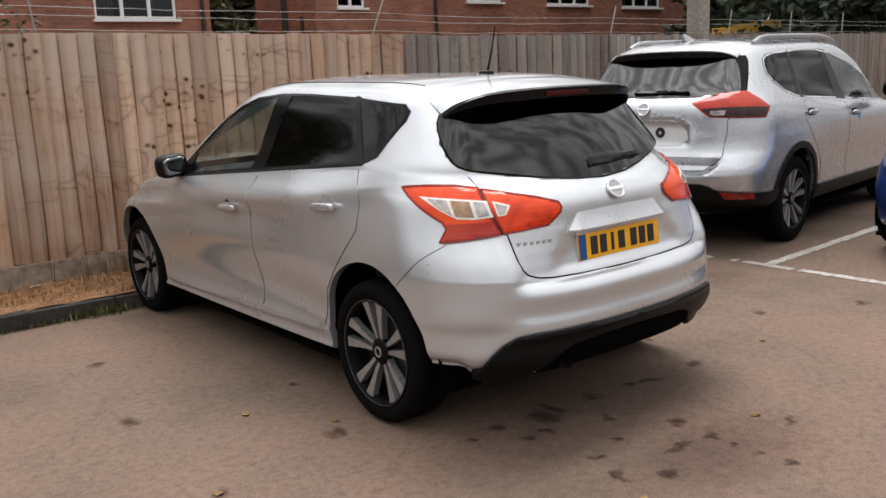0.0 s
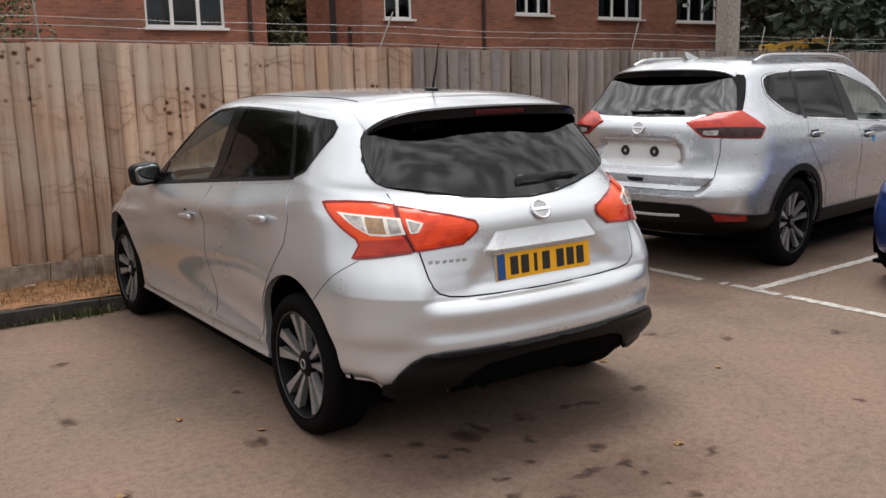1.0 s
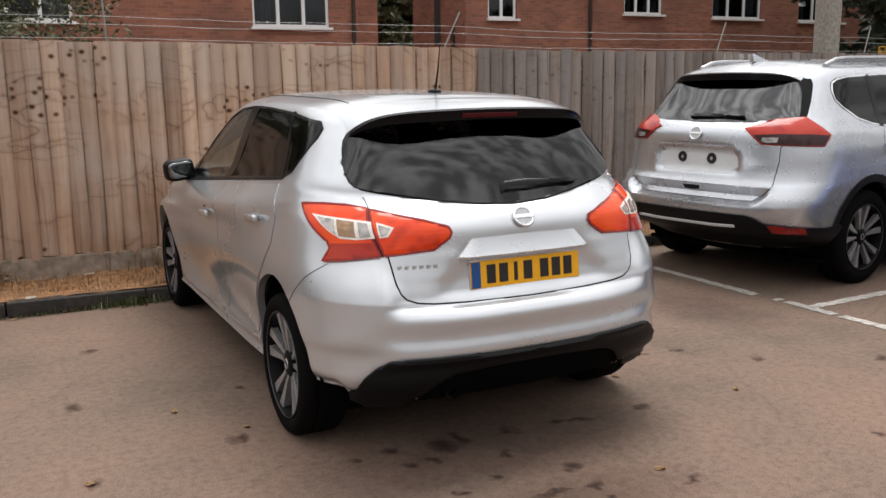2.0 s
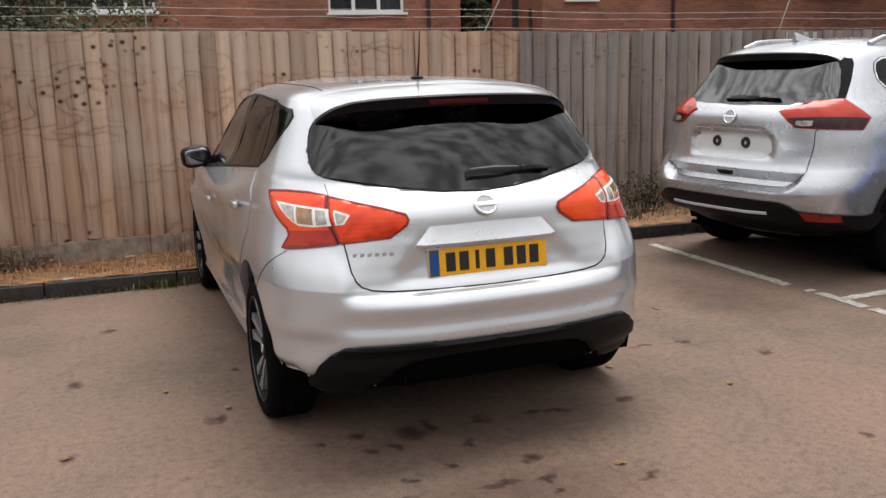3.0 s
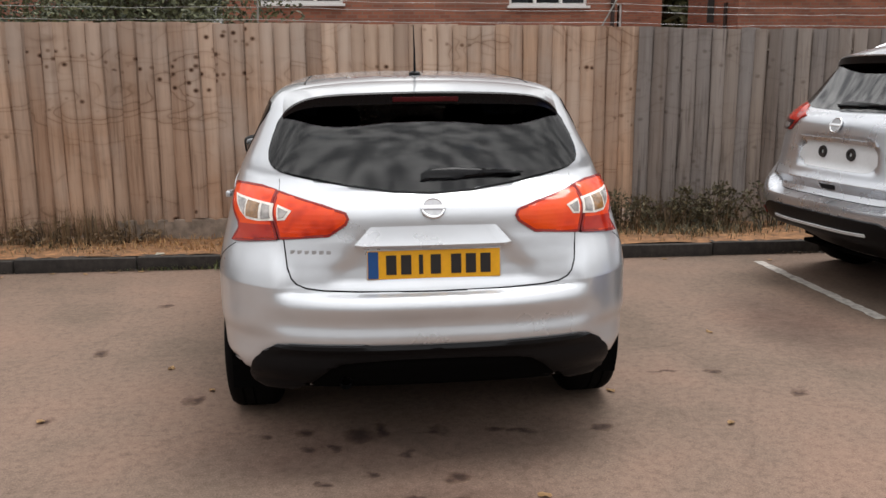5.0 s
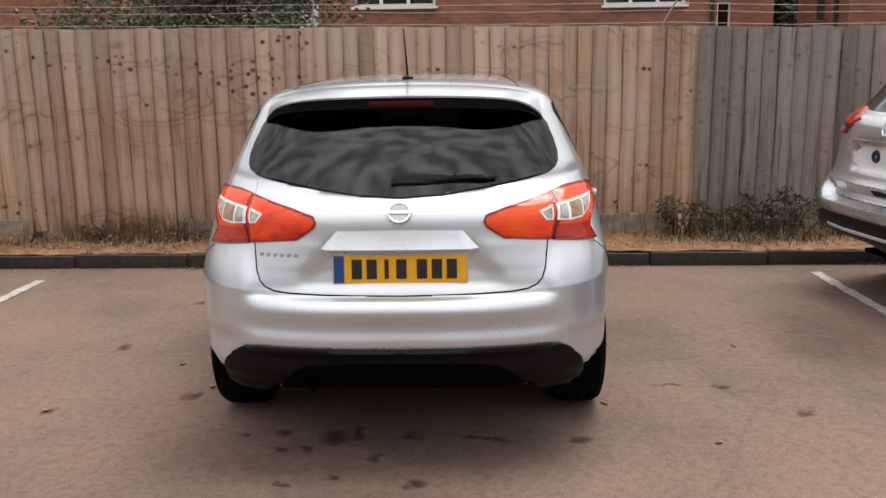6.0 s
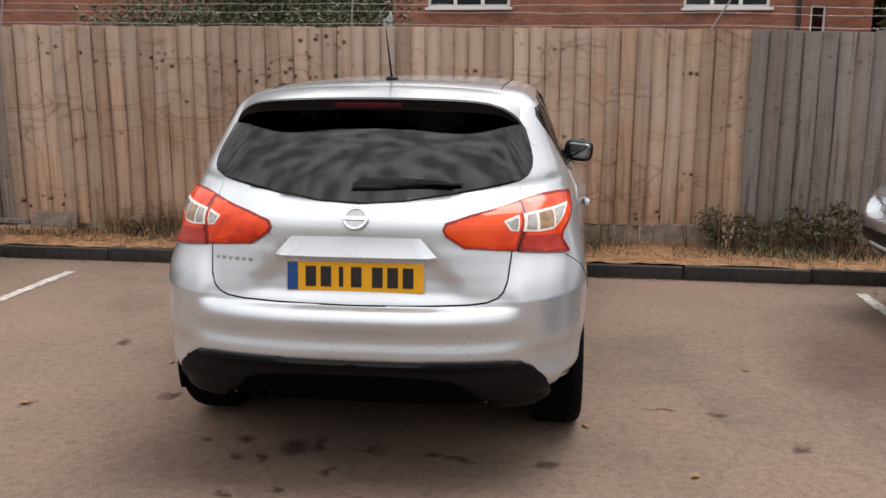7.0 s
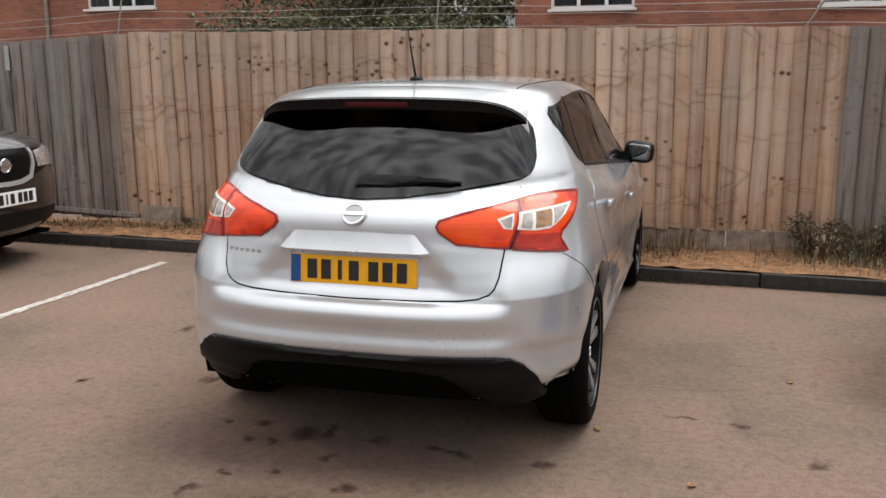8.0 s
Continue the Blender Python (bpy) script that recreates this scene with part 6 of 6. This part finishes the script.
def off_roader(car, coat, sliver=False):
    levels = [r[:-2] + (r[-2] + 0.05, r[-1] + 0.11) if sliver and r[-1] > 0.75 else r for r in SUV]
    skin = Skin(levels, SUV_KNOTS, 1.0, 4, suv_swell, suv_press)
    cutters = [[prism_x(SUV_DLO, -1.3, 1.3)], [prism_round(SUV_GLASS, 1.0, 0.18, 1.6)], [prism_round(SUV_SCREEN, 2.2, 0.4, 1.9, -1)]]
    for y in SUV_HUBS:
        for s in (1, -1):
            cutters[0].append(prism_x(circle(y, 0.362, SUV_ARCH), s * 0.54, s * 1.3))
    skin.hollow("body", cutters, coat, car)
    wheels(car, SUV_HUBS, 0.892, SUV_R, 0.245, 0.225, 5, 1.15, SUV_ARCH + 0.004)
    seats(car, [(2.25, (-0.38, 0.38), 1), (1.25, (-0.42, 0.0, 0.42), 1)], 0.48, 0.66)
    underbody(car, 0.54, 4.35, 0.80, 0.205)
    bm = bmesh.new()
    superellipsoid(bm, (0, 3.3, 0.95), (1.45, 0.55, 0.30), 0.4, 10)
    part("dashboard", bm, CLOTH, car, "dark dashboard", True)
    bm = bmesh.new()
    box(bm, (0, 2.2, 0.46), (1.5, 3.2, 0.04), None, 0.01)
    part("cabin_floor", bm, CLOTH, car)
    skin.patch("rear_window", SUV_GLASS, skin.rear, 0.0015, 0.005, TINT_BRIGHT, car, 1, (1.5, 0.015), "tinted rear window reflecting the sky", order=3, bow=0.004)
    front = lambda u, v, s=1: skin.cast((0, 2.2, v), (math.sin(radians(u)), math.cos(radians(u)), 0))
    skin.patch("windscreen", SUV_SCREEN, front, 0.0015, 0.005, CLEAR, car, 1, (4, 0.04), "clear windscreen")
    for s in (1, -1):
        skin.patch("rear_quarter_window", [(1.22, 1.178), (1.10, 1.19), (0.93, 1.232), (0.77, 1.32), (0.71, 1.376), (0.705, 1.44), (0.73, 1.50), (0.79, 1.53), (0.94, 1.548), (1.21, 1.553)], skin.side, 0.0015, 0.005, TINT_SIDE, car, s, (0.06, 0.04), "tinted rear quarter window", order=4)
        skin.patch("rear_door_window", [(2.05, 1.122), (1.23, 1.173), (1.22, 1.553), (1.92, 1.563)], skin.side, 0.0015, 0.005, TINT_SIDE, car, s, (0.06, 0.04), "tinted rear door window", order=4)
        skin.patch("front_door_window", [(3.24, 1.05), (2.23, 1.110), (2.03, 1.555), (2.14, 1.532), (2.62, 1.42), (2.90, 1.312), (3.24, 1.10)], skin.side, 0.0015, 0.005, CLEAR, car, s, (0.06, 0.04), "clear front door window", order=4)
        skin.patch("door_pillar", [(2.25, 1.108), (2.02, 1.125), (1.91, 1.560), (2.04, 1.552)], skin.side, 0.0035, 0.008, BLACK_GLOSS, car, s, (0.06, 0.04), "gloss black door pillar")
        skin.patch("quarter_divider", [(1.24, 1.170), (1.18, 1.178), (1.19, 1.552), (1.25, 1.556)], skin.side, 0.0035, 0.008, BLACK_GLOSS, car, s, (0.06, 0.04))
        skin.ribbon("window_trim", SUV_DLO + SUV_DLO[:1], skin.side, 0.012, CHROME, car, s, 0.003, label="chrome window surround")
        rear_door = [(2.16, 1.090), (1.22, 1.150), (1.16, 1.0), (1.30, 0.83), (1.50, 0.62), (1.52, 0.44), (2.12, 0.43)]
        front_door = [(3.25, 1.030), (2.18, 1.088), (2.14, 0.43), (3.26, 0.42), (3.32, 0.62)]
        for nm, poly, hy, hz in (("rear_door", rear_door, 1.30, 1.043), ("front_door", front_door, 2.32, 0.985)):
            skin.ribbon("door_gap", poly + poly[:1], skin.side, 0.0048, SEAM, car, s, 0.0007)
            d = skin.patch(nm, poly, skin.side, 0.0022, 0.006, coat, car, s, (0.06, 0.03))
            p, nr = skin.side(hy, hz, s)
            # shade behind the handle, drawn as a dark patch on the door
            skin.patch("handle_recess", [(hy - 0.07, hz - 0.026), (hy + 0.07, hz - 0.026), (hy + 0.07, hz + 0.034), (hy - 0.07, hz + 0.034)], skin.side, 0.0032, 0.004, SEAM, d, s, (0.05, 0.02))
            bm = bmesh.new()
            superellipsoid(bm, p + nr * 0.024, (0.028, 0.20, 0.036), 0.5, 8)
            part("handle", bm, CHROME, d, "chrome door handle", True)
        # dark cladding along the sill and round the arches
        skin.patch("sill_cladding", [(1.42, 0.315), (3.34, 0.305), (3.33, 0.41), (1.47, 0.42)], skin.side, 0.014, 0.02, BLACK_TRIM, car, s, (0.08, 0.04), "black sill cladding")
        for y in SUV_HUBS:
            arc = [(y + 0.442 * math.cos(a), 0.362 + 0.442 * math.sin(a)) for a in np.linspace(-0.05 * math.pi, 1.05 * math.pi, 26)]
            skin.ribbon("arch_cladding", arc, skin.side, 0.055, BLACK_TRIM, car, s, 0.008, label="black wheel arch cladding")
        bm = bmesh.new()
        superellipsoid(bm, (s * 1.02, 3.08, 1.165), (0.24, 0.15, 0.17), 0.6, 12)
        part("door_mirror", bm, BLACK_GLOSS, car, "black door mirror", True)
        # roof rails
        bm = bmesh.new()
        pts = []
        for y in np.linspace(0.85, 2.75, 15):
            p, _ = skin.top(0.57 * s, y)
            e = min(1.0, (y - 0.85) / 0.22, (2.75 - y) / 0.22)
            pts.append(p + Vector((0, 0, 0.006 + 0.042 * math.sqrt(max(e, 0)))))
        tube(bm, pts, 0.017, 0.017, 8)
        part("roof_rail", bm, ALLOY, car, "silver roof rail", True)
    if sliver:
        return skin
    gate = mirrored([(0, 0.664), (16, 0.664), (27, 0.664), (31.3, 0.668), (35, 0.715), (38.2, 0.783), (40.3, 0.95), (40.6, 1.053), (46, 1.13), (52, 1.228), (30, 1.216), (0, 1.208)])
    for s in (1, -1):
        skin.ribbon("tailgate_gap", gate[:9], skin.rear, 0.011, SEAM, car, s, 0.0010)
    lid = skin.patch("tailgate", gate, skin.rear, 0.0022, 0.006, coat, car, 1, (1.5, 0.014))
    for s in (1, -1):
        lamp = skin.patch("tail_lamp", [(25.7, 1.176), (31, 1.205), (40.3, 1.244), (51.8, 1.257), (56.5, 1.195), (60.8, 1.134), (57.2, 1.056), (45, 1.062), (33.4, 1.070), (29.2, 1.127)], skin.rear, 0.012, 0.02, RED_MID, car, s, (3, 0.02), "red and clear boomerang tail lamp", 0.005)
        skin.patch("clear_lens", [(33.5, 1.090), (34, 1.116), (40, 1.118), (39.5, 1.086), (36, 1.082)], skin.rear, 0.0215, 0.004, CLEAR_LENS, lamp, s, (3, 0.02))
        skin.patch("smoked_lens", [(34.0, 1.076), (30, 1.132), (40, 1.140), (52, 1.138), (59.4, 1.128), (56.8, 1.062), (45, 1.067)], skin.rear, 0.0180, 0.004, DARK_RED, lamp, s, (3, 0.02))
        skin.patch("reflector", [(39, 0.460), (37, 0.513), (49.7, 0.497), (50.8, 0.456)], skin.rear, 0.020, 0.02, RED_DEEP, car, s, (3, 0.03), "red bumper reflector")
        skin.patch("window_side_panel", [(46, 1.240), (52.3, 1.260), (55.5, 1.37), (58.4, 1.49), (58.2, 1.528), (50, 1.54), (51.5, 1.44), (50, 1.33), (48.5, 1.26)], skin.rear, 0.002, 0.006, BLACK_GLOSS, car, s, (3, 0.03), "gloss black panel beside the rear window")
    # plate recess with two black fixing pads
    skin.patch("plate_panel", mirrored([(0, 0.843), (16, 0.845), (20.5, 0.853), (24, 0.90), (23.5, 0.96), (21, 1.022), (0, 1.028)]), skin.rear, 0.004, 0.008, PANEL_PALE, lid, 1, (3, 0.025), "pale bare plate panel")
    skin.patch("grip_bar", mirrored([(0, 1.030), (24, 1.024), (23, 1.048), (0, 1.056)]), skin.rear, 0.016, 0.02, coat, lid, 1, (3, 0.025), "painted lip above the plate panel")
    skin.patch("boot_handle", mirrored([(0, 0.715), (4, 0.718), (5, 0.748), (0, 0.751)]), skin.rear, 0.006, 0.008, BLACK_TRIM, lid, 1, (3, 0.025))
    for u in (-9.2, 9.2):
        p, nr = skin.rear(u, 0.951)
        bm = bmesh.new()
        lathe(bm, [(0.0, 0.014), (0.010, 0.016), (0.012, 0.036), (0.0, 0.042)], 20, "X", Matrix.Translation(p + nr * 0.005) @ nr.to_track_quat("X", "Z").to_matrix().to_4x4())
        part("fixing_pad", bm, INK, lid, "round black fixing pad", True)
    p, nr = skin.rear(0, 1.130)
    badge(lid, Matrix.Translation(p + nr * 0.012) @ pose(0, 0, 0, -math.degrees(math.asin(nr.z))), 0.048)
    skin.patch("bumper_cladding", mirrored([(0, 0.571), (18, 0.571), (29.5, 0.569), (32, 0.555), (36, 0.517), (50, 0.498), (60, 0.484), (66, 0.50), (69, 0.48), (67, 0.42), (60, 0.33), (40, 0.30), (0, 0.29)]), skin.rear, 0.014, 0.02, BLACK_TRIM, car, 1, (3, 0.025), "black lower bumper cladding")
    skin.ribbon("bumper_strip", [(-27, 0.482), (-15, 0.479), (15, 0.481), (25, 0.489)], skin.rear, 0.020, PANEL_PALE, car, 1, 0.022, label="bright bumper strip")
    skin.patch("rear_wiper", [(-12, 1.236), (-11.5, 1.262), (-6, 1.270), (4, 1.266), (16, 1.259), (24, 1.254), (24, 1.248), (4, 1.236)], skin.rear, 0.022, 0.018, BLACK_GLOSS, car, 1, (2, 0.012), "black rear wiper", 0.008)
    lip = lambda x: (0.40 + 0.15 * (abs(x) / 0.58) ** 2.6, 1.585 - 0.02 * (abs(x) / 0.58) ** 2 - 0.05 * (abs(x) / 0.58) ** 9)
    body_panel_spoiler(skin, car, coat, 0.58, 0.72, lip, 0.055, 0.16, 0.045)
    bm = bmesh.new()
    pr = [(0.98, 0.0), (0.86, 0.035), (0.78, 0.062), (0.755, 0.058), (0.76, 0.0)]
    z0 = skin.top(0, 0.85)[0].z - 0.004
    a = [bm.verts.new((-0.022 * (1 - q / 0.075), y, z0 + q)) for y, q in pr]
    b = [bm.verts.new((0.022 * (1 - q / 0.075), y, z0 + q)) for y, q in pr]
    for i in range(5):
        bm.faces.new((a[i], a[(i + 1) % 5], b[(i + 1) % 5], b[i]))
    bm.faces.new(a)
    bm.faces.new(b[::-1])
    bmesh.ops.recalc_face_normals(bm, faces=bm.faces[:])
    part("shark_fin_aerial", bm, coat, car, "silver shark fin aerial")
    # square blue sticker on the front door
    p, nr = skin.side(2.42, 0.95, 1)
    bm = bmesh.new()
    box(bm, (0, 0, 0), (0.003, 0.05, 0.10))
    st = part("sticker", bm, STICKER, car, "small blue paper sticker")
    st.matrix_basis = Matrix.Translation(p + nr * 0.004)
    return skin


suv = thing("silver_off_roader", "pale silver off-roader with roof rails and no rear plate", "car", "parked cars", at=pose(2.75, 2.247, 0, 0, 0, -82))
off_roader(suv, SILVER_BLUE)

# ---------------------------------------------------------------- cars at the edges
blue_car = thing("blue_hatchback", "deep blue hatchback parked nose out in the next bay", "car", "parked cars", at=pose(7.70, 0.0, 0, 0, 0, 90))
hatchback(blue_car, BLUE_PAINT, False)


def nose_details(car, skin):
    nose = lambda u, v, s=1: skin.cast((0, 3.8, v), (math.sin(radians(u * s)), math.cos(radians(u)), 0))
    for s in (1, -1):
        skin.patch("headlamp", [(25, 0.80), (25, 0.92), (42, 0.95), (58, 0.90), (60, 0.78), (52, 0.74), (38, 0.80)], nose, 0.010, 0.016, CLEAR_LENS, car, s, (3, 0.02), "clear headlamp", 0.004)
        skin.ribbon("grille_chrome", [(22.5, 0.95), (21, 0.83), (17, 0.735), (9, 0.705), (0, 0.70)], nose, 0.036, SILVER, car, s, 0.014, label="chrome grille surround")
    skin.patch("grille", mirrored([(0, 0.70), (9, 0.705), (20, 0.74), (36, 0.80), (42, 0.93), (22, 0.955), (0, 0.96)]), nose, 0.006, 0.01, BLACK_GLOSS, car, 1, (3, 0.02), "black grille")
    skin.patch("lower_grille", mirrored([(0, 0.34), (40, 0.36), (44, 0.46), (0, 0.48)]), nose, 0.006, 0.01, BLACK_TRIM, car, 1, (3, 0.02), "black lower grille")
    p, nr = nose(0, 0.84)
    badge(car, Matrix.Translation(p + nr * 0.016) @ pose(0, 0, 0, 0, 0, 180), 0.05)
    p, nr = nose(0, 0.59)
    plate(car, Matrix.Translation(p + Vector((0, 0.012, 0))) @ pose(0, 0, 0, 0, 0, 180), 0.52, PLATE_WHITE, False)


dark_car = thing("dark_grey_crossover", "dark grey crossover parked nose out with a white plate", "car", "parked cars", at=pose(-3.82 - 4.69, 2.57, 0, 0, 0, -90))
nose_details(dark_car, off_roader(dark_car, DARK_PAINT, True))


# ---------------------------------------------------------------- small things
def yard_post(x, y):
    t = thing("concrete_post", "pale concrete post with a floodlight behind the fence", "post")
    bm = bmesh.new()
    box(bm, (x, y, 1.6), (0.24, 0.20, 3.2), None, 0.015)
    part("shaft", bm, CONCRETE, t)
    bm = bmesh.new()
    box(bm, (x - 0.02, y - 0.16, 2.75), (0.20, 0.12, 0.16), None, 0.02)
    part("floodlight", bm, BLACK_TRIM, t)


yard_post(7.42, 4.98)


def fence_sign(x, z, w, h, label, bars):
    s = thing("fence_sign", label, "sign", "signs on the fence")
    bm = bmesh.new()
    y = fence_y(x) - 0.030
    box(bm, (x, y, z), (w, 0.006, h), None, 0.002)
    part("board_face", bm, SIGN_FACE, s)
    for k in range(bars):
        bm = bmesh.new()
        box(bm, (x + 0.02 * (k % 2), y - 0.0045, z + h * (0.3 - 0.22 * k)), (w * (0.7 - 0.12 * (k % 2)), 0.003, h * 0.09))
        part("bar", bm, GALV, s)


fence_sign(5.78, 1.72, 0.42, 0.20, "pale sign board on the grey fence", 2)
fence_sign(-5.66, 1.69, 0.50, 0.24, "pale sign board with faint bars on the grey fence", 2)


def loader_arm():
    t = thing("yellow_beam", "yellow painted steel beam beyond the fence", "machine")
    bm = bmesh.new()
    box(bm, (0, 0, 0), (2.3, 0.25, 0.20), None, 0.02)
    b = part("beam", bm, YELLOW_STEEL, t)
    b.matrix_basis = pose(14.9, 9.0, 2.13, 0, -5, 0)
    for x in (14.1, 15.7):
        bm = bmesh.new()
        box(bm, (x, 9.0, 1.0), (0.16, 0.16, 2.06), None, 0.01)
        part("leg", bm, YELLOW_STEEL, t)


loader_arm()


def litter(name, label, x, y, z, size, material, seed):
    rng = random.Random(seed)
    bm = bmesh.new()
    n = 9
    ring = [bm.verts.new((size * (0.6 + 0.4 * rng.random()) * math.cos(2 * math.pi * k / n), 0.6 * size * (0.6 + 0.4 * rng.random()) * math.sin(2 * math.pi * k / n), 0.3 * size * rng.random())) for k in range(n)]
    mid = bm.verts.new((0, 0, 0.25 * size))
    for k in range(n):
        bm.faces.new((ring[k], ring[(k + 1) % n], mid))
    r = bmesh.ops.solidify(bm, geom=bm.faces[:], thickness=0.002)
    ob = part(name, bm, material)
    ob.matrix_basis = pose(x, y, z, 0, 0, rng.uniform(0, 360))
    tagged(ob, label, "litter", "bits on the ground")


litter("fallen_leaf", "pale dry leaf lying on the tarmac", -1.256, 1.258, 0.003, 0.035, LITTER_LEAF, 1)
litter("crumpled_paper", "crumpled pale paper on the dry grass", -1.33, 4.40, 0.10, 0.05, PAPER, 2)
litter("crumpled_paper", "crumpled pale paper by the kerb", -1.78, 3.72, 0.105, 0.05, PAPER, 3)
for i, (lx, ly) in enumerate(((-2.1, 3.56), (-2.55, 3.58), (-3.3, 3.55), (-3.75, 3.60), (-2.9, 3.52), (0.9, 0.65), (1.75, 1.5), (3.0, 3.3), (2.2, 3.45), (-2.3, 3.54), (-1.9, 3.57), (-3.0, 3.57), (-1.2, 3.56), (1.5, 3.5), (-1.0, 0.9), (-1.7, 0.6), (0.35, -0.35), (1.3, 0.2), (-0.6, -0.5))):
    litter("fallen_leaf", "small brown dead leaf on the tarmac", lx, ly, 0.003, 0.03, LITTER_LEAF, 10 + i)


def kerb_debris():
    """Dead leaves and crumbs of soil blown together along the foot of the kerb."""
    rng = random.Random(77)
    bm = bmesh.new()
    for x in np.arange(-6.5, 6.0, 0.16):
        heap = noise.noise((x * 1.3, 0.0, 4.0))
        if heap > -0.12:
            leaves(bm, (x, kerb_y(x) - 0.030, 0.014), (0.16, 0.045, 0.012), int(9 + 40 * max(heap, 0)), 0.010, rng)
    tagged(part("kerb_debris", bm, DEBRIS), "dead brown leaves and soil along the kerb foot", "debris", kind="stuff")


kerb_debris()
